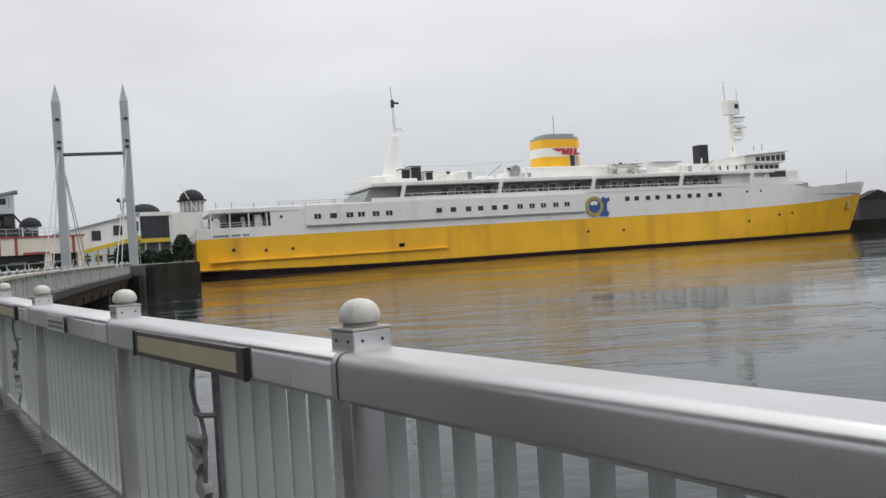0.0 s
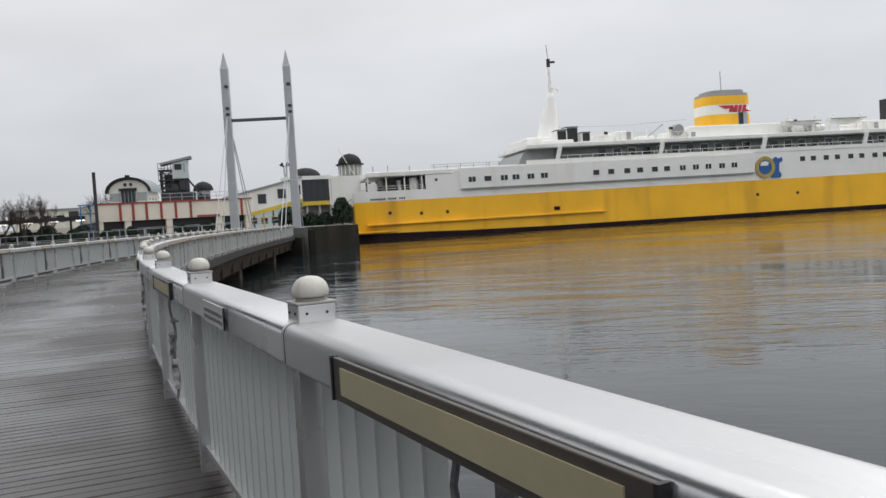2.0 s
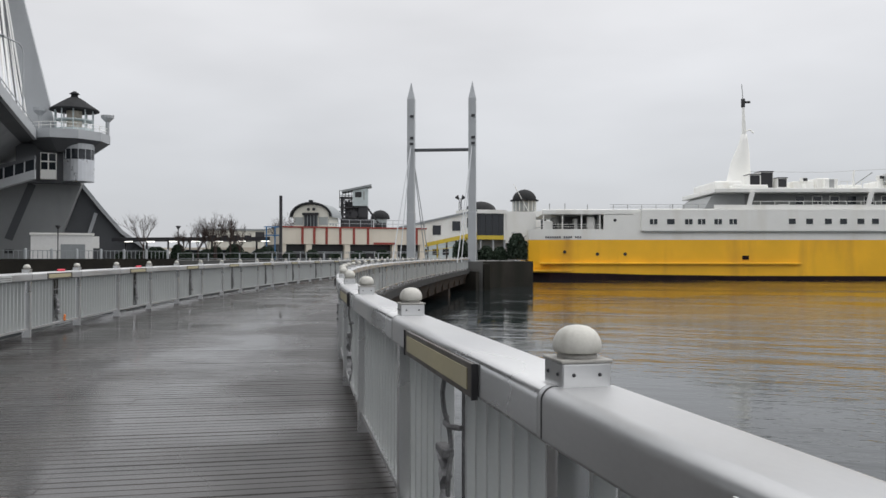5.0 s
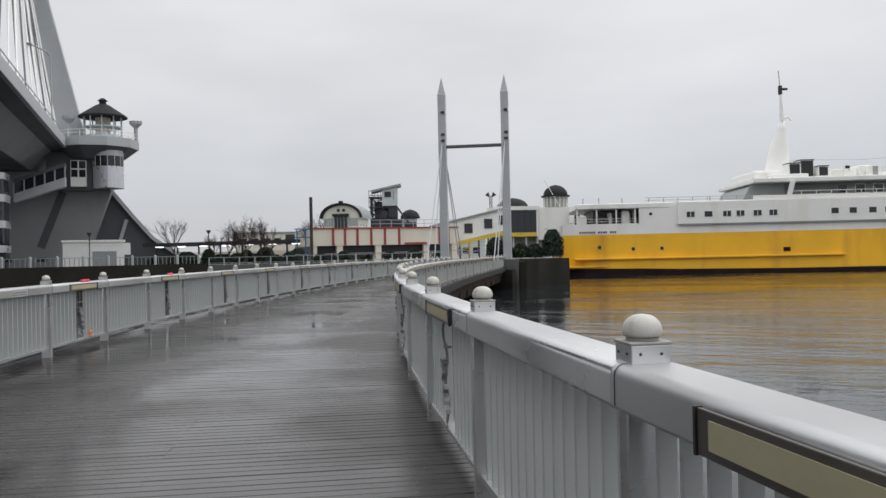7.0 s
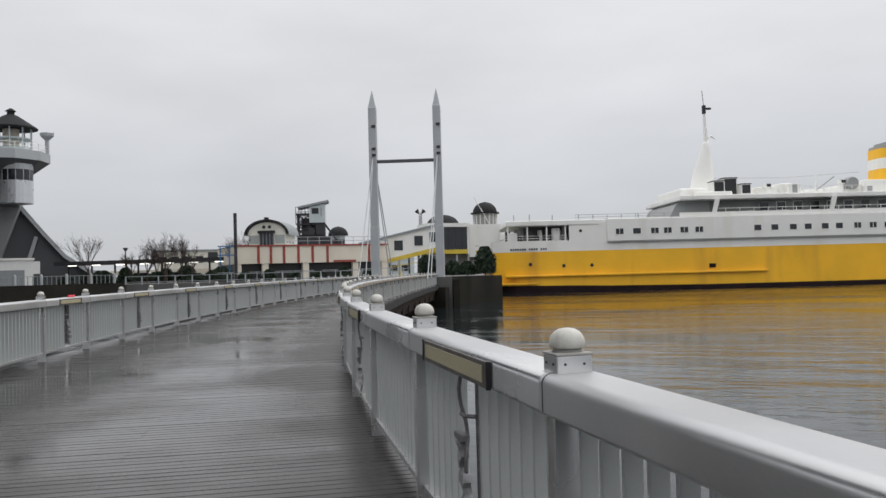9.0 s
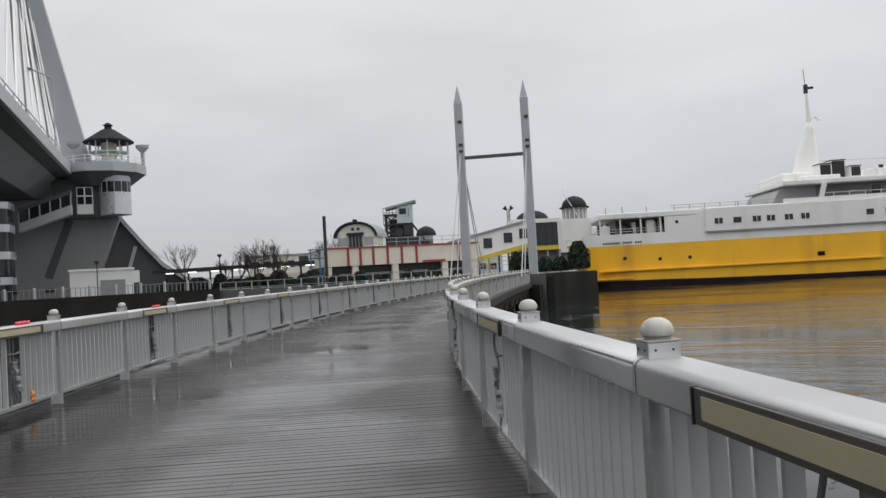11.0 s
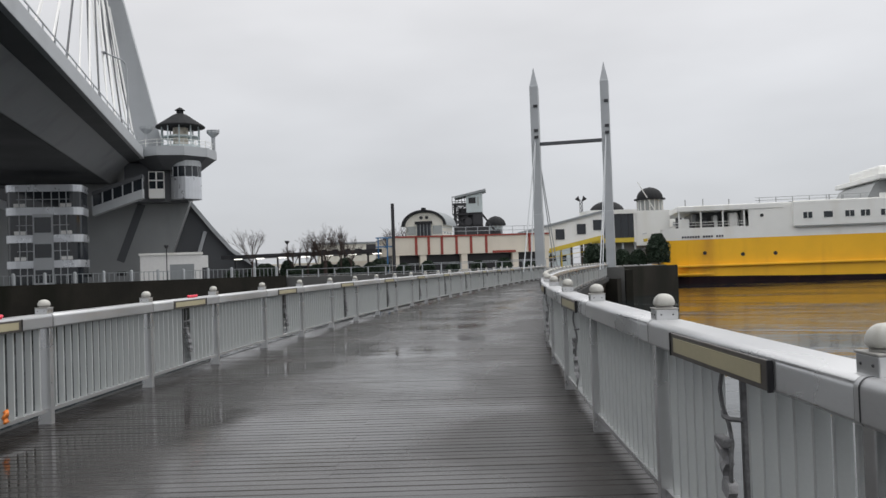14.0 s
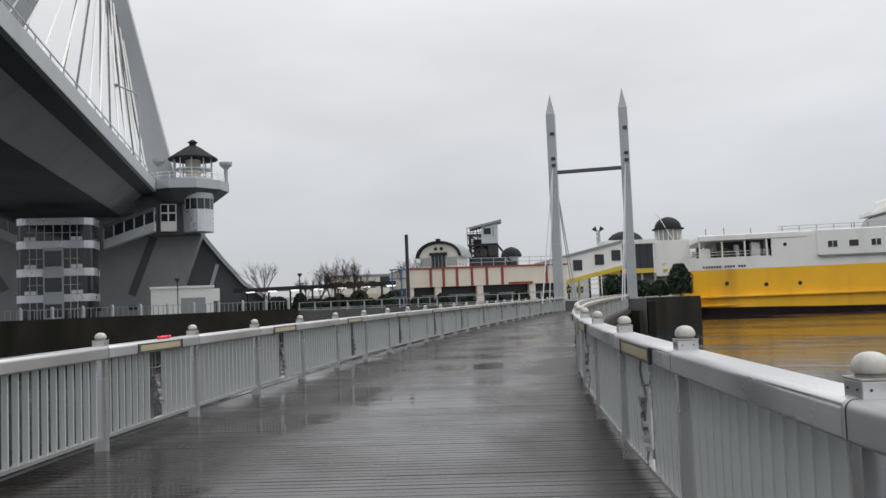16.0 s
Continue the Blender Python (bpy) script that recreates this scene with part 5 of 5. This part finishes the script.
for x in (0.45, 3.9, 9.2, 16.0, 20.1):
    part("column", box(x - 0.4, x + 0.4, 0.1, 0.9, 0.9, 2.848), M_CREAM, ter)
land_fence("terrace_railing", (-61.6, 101.6), (-51.5, 111.3), 5.55, 1.0, 1.5, M_STEEL_L, "thin white railing on the terrace", (0.5, 1.0), 0.03)

# vaulted pavilion
arc = thing("vaulted_pavilion", toward(-67.6, 107.05, 16) @ Matrix.Translation((0, 0, 1.205)) @ Matrix.Diagonal((0.88, 0.88, 0.88, 1)), "cream pavilion with a dark barrel-vault roof", "pavilion")
prof = [(-3.2 * math.cos(math.pi * i / 16), 6.95 + 2.05 * math.sin(math.pi * i / 16)) for i in range(17)]
part("gable", sweep([(-2.9, 4.92)] + [(2.9, 4.92)] + [(p * 0.94, (q - 6.95) * 0.94 + 6.95) for p, q in prof[::-1]], 0, 6.0, "y"), M_IVORY, arc)
outer = [(-3.55 * math.cos(math.pi * i / 16), 6.8 + 2.5 * math.sin(math.pi * i / 16)) for i in range(17)]
part("roof_rim", sweep(outer + [(p, q - 0.02) for p, q in prof[::-1]], -0.5, 0.0, "y"), M_ROOF, arc)
part("roof", sweep(outer + [(p, q) for p, q in prof[::-1]], 0.002, 6.4, "y"), M_ROOFG, arc)
part("ridge_cap", box(-0.25, 0.25, -0.55, 0.4, 9.25, 9.6), M_ROOF, arc)
for x in (-0.45, 0.45):
    bm = bmesh.new()
    bmesh.ops.create_cone(bm, segments=14, radius1=0.26, radius2=0.26, depth=0.1, cap_ends=True, matrix=Matrix.Translation((x, -0.03, 8.1)) @ pose(0, 0, 0, 90, 0, 0))
    part("round_window", bm, M_BLACK, arc)
part("entrance_canopy", box(-1.3, 1.3, -0.7, -0.002, 7.1, 7.5), M_ROOF, arc)
part("entrance_glass", box(-1.1, 1.1, -0.25, -0.002, 5.0, 7.098), M_GLASS, arc)
for x in (-1.1, -0.55, 0, 0.55, 1.1):
    part("entrance_mullion", box(x - 0.05, x + 0.05, -0.3, -0.252, 5.0, 7.09), M_ROOFG, arc)
for x in (-2.1, 2.1):
    part("side_window", box(x - 0.75, x + 0.75, -0.05, -0.002, 5.5, 6.8), M_GLASSB, arc)
for y in (1.2, 3.0, 4.8):
    part("side_window", box(2.902, 2.95, y - 0.7, y + 0.7, 5.5, 6.7), M_GLASSB, arc)

# dark ramp tower with a pale control cabin
rt = thing("ramp_tower", toward(-71.2, 126.6, 26) @ taller(1.023), "dark steel ramp tower with a pale control cabin on top", "tower")
for x in (-2.4, -0.4, 1.5):
    for y in (0.1, 2.9):
        part("leg", box(x - 0.14, x + 0.14, y - 0.14, y + 0.14, 0.95, 11.3), M_DARK, rt)
for z in (7.7, 9.5, 11.1):
    part("platform", box(-2.7, 1.8, -0.4, 3.2, z, z + 0.22), M_DARK, rt)
    for x in (-2.7, -2.2, -1.7, -1.2, -0.7):
        part("guard_post", box(x - 0.04, x + 0.04, -0.42, -0.34, z + 0.22, z + 1.2), M_DARK, rt)
    part("guard_rail", box(-2.75, 0.0, -0.44, -0.36, z + 1.15, z + 1.25), M_DARK, rt)
for za, zb in ((7.9, 9.5), (9.7, 11.1)):
    part("brace", beam((-2.4, 0.0, za), (-0.4, 0.0, zb), 0.18, 0.18), M_DARK, rt)
    part("brace", beam((-0.4, 0.0, za), (-2.4, 0.0, zb), 0.18, 0.18), M_DARK, rt)
part("hoist_house", box(-1.9, 0.9, 0.8, 2.6, 7.93, 10.6, bevel=0.1), M_DARK, rt)
part("dark_body", box(-2.1, 2.9, -0.6, 2, 0.95, 7.6, bevel=0.1), M_DARK, rt)
part("dark_column", box(0.5, 2.0, -0.4, 1.8, 7.6, 9.8), M_DARK, rt)
part("cabin", sweep([(-0.5, 9.8), (2.0, 9.8), (2.0, 12.8), (-0.5, 12.3)], -0.6, 2.4, "y"), M_PALEB, rt, "pale blue-grey cabin")
part("cabin_roof", sweep([(-2.3, 12.0), (2.6, 13.0), (2.6, 13.35), (-2.3, 12.35)], -0.9, 2.8, "y"), M_ROOFG, rt)
part("cabin_window", box(-0.1, 1.0, -0.65, -0.602, 11.2, 12.1), M_BLACK, rt)
part("cabin_window", box(1.3, 1.5, -0.65, -0.602, 10.8, 12.2), M_GLASSB, rt)
for z in (10.4, 11.0, 11.5):
    part("balcony_rail", box(-2.7, 0.4, -0.5, -0.42, z, z + 0.08), M_DARK, rt)
for x in (-2.7, -1.9, -1.1, -0.3):
    part("balcony_post", box(x - 0.04, x + 0.04, -0.5, -0.42, 9.6, 11.6), M_DARK, rt)
part("gantry_arm", beam((1.9, 0.6, 9.6), (4.4, 0.6, 6.2), 0.3, 0.3), M_DARK, rt)
part("gantry_arm", beam((-2.2, -0.6, 8.6), (2.6, -0.6, 6.4), 0.25, 0.3), M_DARK, rt)
part("sheave", lathe([(0.6, -0.2), (0.6, 0.2)], 16), M_DARK, rt, m=Matrix.Translation((-0.2, -0.7, 8.4)) @ pose(0, 0, 0, 90, 0, 0))

DOME = [(math.cos(math.pi * i / 20), math.sin(math.pi * i / 20)) for i in range(10)]
sd = thing("small_domed_kiosk", toward(-72.3, 137.6, 25), "small dark kiosk under a black dome", "kiosk")
part("wall", lathe([(1.15, 0.95), (1.15, 7.6)], 14), M_DARK, sd)
part("glazed_drum", lathe([(1.2, 7.602), (1.2, 8.3)], 14), M_PALEB, sd)
part("dome", lathe([(1.75 * r, 8.302 + 1.6 * z) for r, z in DOME] + [(0.06, 9.95)], 16), M_ROOF, sd, smooth=False)

# white boarding corridor, climbing to the ship
cor = thing("boarding_corridor", Matrix.Translation((-55.8, 113.4, 0)) @ pose(0, 0, 0, 0, 0, 38.3) @ taller(1.12), "white boarding corridor with dark square windows and yellow stripe", "corridor")
CL = 11.2
part("sloping_wall", sweep([(0, 2.6), (CL, 4.75), (CL, 7.5), (0, 5.2)], 0, 3.0, "y"), M_HWHITE, cor)
part("sloping_stripe", sweep([(0, 2.1), (CL, 4.2), (CL, 4.748), (0, 2.598)], -0.06, 3.0, "y"), M_YLINE, cor)
part("sloping_roof", sweep([(-0.1, 5.202), (CL, 7.502), (CL, 7.75), (-0.1, 5.45)], -0.25, 3.25, "y"), M_ROOFG, cor)
for x in (2.2, 5.0, 8.0, 10.3):
    z = 2.6 + (4.75 - 2.6) * x / CL
    part("window", box(x - 0.62, x + 0.62, -0.07, -0.002, z + 0.75, z + 2.0), M_GLASS, cor)
for i in range(8):
    x = 0.8 + 1.45 * i
    part("support_post", box(x - 0.09, x + 0.09, 0.1, 0.3, 0.95, 2.1 + 2.1 * x / CL), M_YLINE if i % 3 == 0 else M_GIRDER, cor)
    part("support_post", box(x + 0.5, x + 0.62, 2.4, 2.6, 0.95, 2.1 + 2.1 * x / CL), M_STEEL_L, cor)
for k in range(3):
    part("stair_rail", beam((0.5, -0.3, 1.3 + 0.5 * k), (CL, -0.3, 2.6 + 0.55 * k), 0.07, 0.07), M_STEEL_L if k != 1 else M_YLINE, cor)
glb = thing("glazed_lobby", Matrix.Translation((-48.6, 119.4, 0)) @ pose(0, 0, 0, 0, 0, 38.3) @ taller(1.12), "dark glazed lobby between white walls with a yellow base", "lobby")
part("glass_front", box(0.1, 6.2, 0, 4, 4.3, 7.25), M_GLASS, glb)
part("roof", box(-0.1, 6.6, -0.25, 4.4, 7.252, 7.75), M_HWHITE, glb)
part("base_stripe", box(0, 6.4, -0.06, 4, 3.75, 4.298), M_YLINE, glb)
for x in (0.05, 6.3):
    part("pier_trim", box(x - 0.13, x + 0.13, -0.1, -0.002, 3.7, 7.25), M_HWHITE, glb)
for i in range(5):
    part("mullion", box(1.2 + i * 1.05, 1.26 + i * 1.05, -0.05, -0.002, 4.3, 7.25), M_DARK, glb)
part("white_wing", box(6.602, 11.5, 0.3, 4, 3.3, 7.6), M_HWHITE, glb)
part("dark_vault", lathe([(2.4 * r, 7.7 + 1.35 * z) for r, z in DOME] + [(0.1, 9.06)], 20), M_ROOF, glb, m=Matrix.Translation((3.6, 3.4, 0)))
# Grey block puts the shade below the lobby into a solid.
part("undercroft_shade", box(0.2, 11, 1.5, 3.8, 0.95, 3.748), M_SHADE, glb)
for x in (0.5, 2.6, 4.6, 6.4, 8.5):
    part("support_post", box(x - 0.12, x + 0.12, 0.2, 0.45, 0.95, 3.748), M_STEEL_L, glb)
gang = part("gangway", beam((7.5, 0.8, 3.9), (15.5, 2.6, 5.2), 1.3, 0.35), M_YLINE, glb)
part("gangway_rail", beam((7.5, 0.2, 4.7), (15.5, 2.0, 6.0), 0.08, 0.08), M_STEEL_L, gang)

dh = thing("domed_house", toward(-52.5, 160.9, 16), "white building with a glazed drum under a black dome", "building")
part("wall", box(-3.2, 8.5, 1, 10, 0.95, 8.6), M_HWHITE, dh)
part("upper_wall", box(-2.8, 5.0, 2, 9, 8.602, 10.6), M_HWHITE, dh)
part("drum", lathe([(2.3, 10.602), (2.3, 12.7)], 16), M_GLASSB, dh, m=Matrix.Translation((0, 3.2, 0)))
for i in range(16):
    a = 2 * math.pi * i / 16
    part("drum_post", box(2.3 * math.cos(a) - 0.09, 2.3 * math.cos(a) + 0.09, 3.2 + 2.3 * math.sin(a) - 0.09, 3.2 + 2.3 * math.sin(a) + 0.09, 10.6, 12.7), M_HWHITE, dh)
part("dome", lathe([(2.85, 12.702), (2.85, 12.95)] + [(2.4 * r, 12.952 + 2.1 * z) for r, z in DOME] + [(0.1, 15.1)], 20), M_ROOF, dh, m=Matrix.Translation((0, 3.2, 0)))
part("flag_pole", tube([(0.9, 0.5, 10.5), (-2.0, 0.5, 15.9)], 0.08, 5), M_HWHITE, dh)
for x in (4.4, 5.9):
    part("window", box(x - 0.45, x + 0.45, 0.94, 0.998, 9.0 - 1.6, 8.3), M_GLASSB, dh)
lt = thing("lattice_mast", toward(-59.2, 143.9, 20) @ taller(1.09), "small dark lattice mast with horn speakers", "mast")
for x, y in ((-0.3, 0), (0.3, 0), (0, 0.5)):
    part("leg", tube([(x, y, 0.95), (x * 0.7, y * 0.7, 11.2)], 0.06, 5), M_DARK, lt)
for i in range(8):
    part("brace", beam((-0.28, 0, 6.0 + 0.62 * i), (0.28, 0, 6.6 + 0.62 * i), 0.05, 0.05), M_DARK, lt)
for x in (-0.6, 0.6):
    part("horn", lathe([(0.1, 0), (0.42, 0.7)], 10), M_DARK, lt, m=Matrix.Translation((x * 0.4, 0, 11.0)) @ pose(0, 0, 0, 0, 40 if x > 0 else -40, 0))

tall = thing("dark_pole", Matrix.Translation((-61.57, 90.63, 0)), "tall plain dark pole", "pole")
part("shaft", tube([(0, 0, LAND), (0, 0, 9.0)], 0.2, 10), M_DARK, tall)
bf = thing("blue_frame", toward(-66.8, 95.0, 34), "blue steel portal frame", "frame")
for x in (0, 1.1):
    part("upright", box(x - 0.08, x + 0.08, 0, 0.16, LAND, 5.4), M_BLUEF, bf)
for z in (4.2, 5.3):
    part("beam", box(-0.3, 1.7, 0, 0.16, z, z + 0.14), M_BLUEF, bf)

# long dark canopy with lamps under it
cp = thing("walkway_canopy", Matrix.Translation((-97.5, 99.0, 0)) @ pose(0, 0, 0, 0, 0, 10), "long dark walkway canopy with lamps beneath", "canopy")
part("roof", box(0, 31, 0, 4, 3.75, 4.3), M_DARK, cp)
for i in range(9):
    part("support_post", box(1 + 3.6 * i, 1.2 + 3.6 * i, 1.8, 2.0, 0.95, 3.748), M_DARK, cp)
for i in range(8):
    part("lamp", box(2.0 + 3.7 * i, 3.2 + 3.7 * i, 0.3, 0.55, 3.64, 3.748), M_LAMP, cp)
part("back_wall", box(2, 29, 9, 9.4, 0.95, 2.9), M_CREAM, cp)
bb = thing("dark_billboard", toward(-84.5, 118.5, 38) @ Matrix.Translation((0, 0, 1.6)) @ Matrix.Diagonal((0.6, 0.6, 0.6, 1)), "dark hoarding on two posts", "hoarding")
part("board", box(-1.6, 1.6, 0, 0.3, 4.2, 6.6), M_DARK, bb)
for x in (-1.1, 1.1):
    part("post", box(x - 0.1, x + 0.1, 0.05, 0.25, -1.1, 4.2), M_DARK, bb)


def far_block(x, y, turn, w, h, rows_, material, label):
    t = thing("far_building", toward(x, y, turn) @ Matrix.Translation((0, 0, 0.95)), label, "building", "far town")
    part("wall", box(0, w, 0, 9, 0, h), material, t)
    part("roof", box(-0.3, w + 0.3, -0.3, 9.3, h + 0.002, h + 0.4), M_ROOFG, t)
    for r in range(rows_):
        for i in range(int(w / 2.6)):
            part("window", box(0.6 + 2.6 * i, 2.2 + 2.6 * i, -0.06, -0.002, 1.0 + 3.0 * r, 2.5 + 3.0 * r), M_GLASS, t)


far_block(-128.0, 158.0, 38, 24.0, 6.6, 2, M_IVORY, "low ivory building beyond the car park")
far_block(-112.0, 172.0, 34, 14.0, 5.0, 1, M_HWHITE, "white single-storey hall beyond the car park")
far_block(-101.0, 186.0, 32, 22.0, 4.6, 1, M_PALEB, "pale grey hall beyond the car park")


def street_lamp(x, y, h, group="quay lamps"):
    t = thing("street_lamp", Matrix.Translation((x, y, 0)), "slender dark post lamp on the quay", "lamp", group)
    part("post", tube([(0, 0, LAND), (0, 0, h)], 0.07, 6), M_DARK, t)
    part("lantern", lathe([(0.12, h), (0.34, h + 0.35), (0.3, h + 0.45)], 8), M_DARK, t)


street_lamp(-92.3, 84.6, 5.1)
street_lamp(-84.0, 98.0, 5.4)


def car(x, y, turn, paint, label):
    t = thing("parked_car", toward(x, y, turn) @ Matrix.Translation((0, 0, LAND)), label, "car", "parked cars")
    body = part("body", sweep([(-2.2, 0.35), (2.1, 0.35), (2.15, 0.8), (1.2, 0.98), (0.6, 1.5), (-1.4, 1.52), (-2.1, 1.0)], -0.82, 0.82, "y"), paint, t)
    part("side_glass", sweep([(-1.9, 1.02), (1.0, 1.0), (0.5, 1.44), (-1.35, 1.46)], -0.84, -0.822, "y"), M_GLASS, t)
    for wx in (-1.4, 1.35):
        for wy in (-0.8, 0.8):
            w = part("wheel", lathe([(0.32, -0.1), (0.32, 0.1)], 14), M_TYRE, t, m=Matrix.Translation((wx, wy, 0.32)) @ pose(0, 0, 0, 90, 0, 0))
            part("rim", lathe([(0.19, -0.105), (0.19, 0.105)], 10), M_CARS, w)


for x, y, a, c, l in ((-92, 103.5, 20, M_CARW, "white parked car under the canopy"), (-86.5, 105.0, 14, M_CARS, "silver parked car under the canopy"), (-80.5, 106, 12, M_CARW, "white parked car under the canopy"), (-75.0, 106.5, 10, M_CARW, "white parked car under the canopy")):
    car(x, y, a, c, l)


# bare winter trees
def bare_tree(x, y, h, seed, spread=0.36):
    rnd = random.Random(seed)
    t = thing("bare_tree", Matrix.Translation((x, y, LAND)), "leafless winter tree with fine reddish twigs", "tree", "bare trees")
    trunk = tube([(0, 0, -0.1), (0.05, 0, h * 0.16), (0.02, 0.04, h * 0.32)], 0.15, 7, taper=0.10)
    part("trunk", trunk, M_BARK, t)
    bm = bmesh.new()

    def grow(p, d, length, r, depth):
        q = p + d * length
        mid = p + d * length * 0.5 + Vector((rnd.uniform(-1, 1), rnd.uniform(-1, 1), 0)) * length * 0.06
        tube([p, mid, q], r, 4 if depth < 3 else 3, bm, taper=r * 0.55)
        if depth >= 4:
            return
        for _ in range(3):
            side = Vector((rnd.uniform(-1, 1), rnd.uniform(-1, 1), rnd.uniform(-0.15, 0.7)))
            nd = (d + side * (spread + 0.12 * depth)).normalized()
            grow(q if rnd.random() < 0.6 else mid, nd, length * rnd.uniform(0.62, 0.85), max(r * 0.6, 0.011), depth + 1)

    for _ in range(5):
        d = Vector((rnd.uniform(-0.5, 0.5), rnd.uniform(-0.5, 0.5), 1)).normalized()
        grow(Vector((0.02, 0.04, h * rnd.uniform(0.2, 0.32))), d, h * 0.27, 0.06, 0)
    part("crown", bm, M_BARK, t)


for x, y, h, sd_ in ((-86.2, 93.5, 6.5, 1), (-76.0, 95.9, 5.7, 2), (-74.1, 96.9, 6.3, 3), (-83.0, 97.8, 4.3, 4), (-79.7, 98.9, 4.8, 5), (-71.7, 95.9, 4.4, 8), (-78.2, 95.2, 4.9, 9), (-75.0, 95.0, 5.4, 16), (-68.0, 101.0, 5.6, 17), (-79.0, 117, 7.0, 6), (-75.5, 121, 6.8, 7)):
    bare_tree(x, y, h, sd_)


# evergreen shrubs on the quay head and below the terrace
def shrub(x, y, z, r, h, seed, label="dense dark evergreen shrub on the quay"):
    rnd = random.Random(seed)
    t = thing("evergreen_shrub", Matrix.Translation((x, y, z)), label, "shrub", "evergreen shrubs")
    part("stem", tube([(0, 0, -0.05), (0, 0, h * 0.5)], 0.07, 5), M_BARK, t)
    vs, fs = [], []
    for _ in range(int(3200 * r)):
        a, u = rnd.uniform(0, 2 * math.pi), rnd.random()
        zz = rnd.uniform(0.08, 1.0)
        rr = r * (1 - (zz - 0.35) ** 2 * 1.5) * (0.35 + 0.7 * u ** 0.5) * (0.85 + 0.3 * noise.noise((3 * math.cos(a), 3 * math.sin(a), zz * 4 + seed)))
        c = Vector((rr * math.cos(a), rr * math.sin(a), zz * h))
        s = rnd.uniform(0.07, 0.15)
        e1 = Vector((rnd.uniform(-1, 1), rnd.uniform(-1, 1), rnd.uniform(-1, 1))).normalized() * s
        e2 = e1.cross(Vector((rnd.uniform(-1, 1), rnd.uniform(-1, 1), rnd.uniform(-1, 1)))).normalized() * s * 0.7
        b = len(vs)
        vs += [tuple(c - e1), tuple(c + e2), tuple(c + e1), tuple(c - e2)]
        fs.append((b, b + 1, b + 2, b + 3))
    me = bpy.data.meshes.new("crown")
    me.from_pydata(vs, [], fs)
    me.materials.append(M_LEAF)
    ob = new("crown", me)
    ob.parent = t


for x, y, r, h, sd_ in ((-33.1, 97.2, 1.35, 3.2, 11), (-35.0, 96.6, 1.0, 1.6, 12), (-36.6, 96.2, 1.1, 1.7, 13), (-38.2, 95.5, 1.0, 1.9, 14), (-39.6, 95.8, 1.2, 2.4, 15)):
    shrub(x, y, LAND, r, h, sd_)
for i in range(7):
    shrub(-64.5 + 3.1 * i, 92.0 + 0.3 * i, LAND, 0.9, 0.9 + 0.2 * (i % 3), 30 + i, "low dark shrub behind the waterside path")

for i in range(11):
    f = i / 10
    shrub(-91.5 + 24.5 * f, 95.2 + 2.2 * math.sin(3 * f) + 1.2 * (i % 2), LAND, 1.1 + 0.3 * (i % 3), 1.1 + 0.35 * (i % 4), 50 + i, "dark evergreen shrub in the waterfront planting")

# far breakwater beyond the bow
bw = structure(part("wall_breakwater", sweep([(82, 190), (150, 168), (150, 176), (86, 198)], -6, 0.6, "z"), M_QUAY), "dark breakwater beyond the ship's bow", "wall")
for x, y, h in ((86.5, 190.5, 8.0), (104, 184, 9.0)):
    t = thing("breakwater_lamp", Matrix.Translation((x, y, 0.6)), "slender lamp post on the breakwater", "lamp", "breakwater lamps")
    part("post", tube([(0, 0, 0), (0, 0, h)], 0.1, 6), M_DARK, t)
    part("head", box(-0.1, 1.0, -0.15, 0.15, h, h + 0.15), M_DARK, t)
sh = thing("breakwater_shed", Matrix.Translation((91, 188.6, 0.6)), "dark shed on the breakwater", "shed")
part("wall", box(-1, 8, 0, 4, 0, 4.5), M_DARK, sh)
part("roof", sweep([(-1.2, 4.502), (8.2, 4.502), (3.5, 6.6)], -0.2, 4.2, "y"), M_ROOF, sh)

# deck boards, laid across the walk in two staggered lengths
PLANK, GAPW = 0.125, 0.009
SPLITS = (0.62, -0.58)


def board_mesh(o0, o1):
    bm = box(0, PLANK - GAPW, -o1, -o0, -0.06, 0.0)
    es = [e for e in bm.edges if all(abs(v.co.z) < 1e-6 for v in e.verts) and abs(e.verts[0].co.x - e.verts[1].co.x) < 1e-6]
    bmesh.ops.bevel(bm, geom=es, offset=0.007, segments=1, affect="EDGES")
    me = mesh_of(bm, "board", M_PLANK)
    at = me.attributes.new("across", "FLOAT", "POINT")
    at.data.foreach_set("value", [-v.co.y for v in me.vertices])
    return me


ME_BOARDS = [[board_mesh(-2.97, c), board_mesh(c + 0.001, 2.97)] for c in SPLITS]
rnd = random.Random(5)
rest_v, rest_f, rest_a = [], [], []
k = 0
s = SA + 0.05
while s < SB - PLANK:
    near = -6.5 <= s < 12.0
    for me in ME_BOARDS[(k // 4) % 2]:
        dz = rnd.uniform(-0.0015, 0.0015)
        m = deck_pose(s + rnd.uniform(-0.0035, 0.0035), 0, dz) @ pose(0, 0, 0, rnd.uniform(-0.03, 0.03), rnd.uniform(-0.3, 0.3), rnd.uniform(-0.03, 0.03))
        if near:
            ob = new("board", me)
            ob.parent = deck
            ob.matrix_basis = m
        else:
            b = len(rest_v)
            rest_v += [tuple(m @ v.co) for v in me.vertices]
            rest_a += [-v.co.y for v in me.vertices]
            rest_f += [tuple(b + i for i in p.vertices) for p in me.polygons]
    s += PLANK
    k += 1
me = bpy.data.meshes.new("far_boards")
me.from_pydata(rest_v, [], rest_f)
at = me.attributes.new("across", "FLOAT", "POINT")
at.data.foreach_set("value", rest_a)
me.materials.append(M_PLANK)
ob = new("far_boards", me)
ob.parent = deck
tagged(ob, kind="stuff")
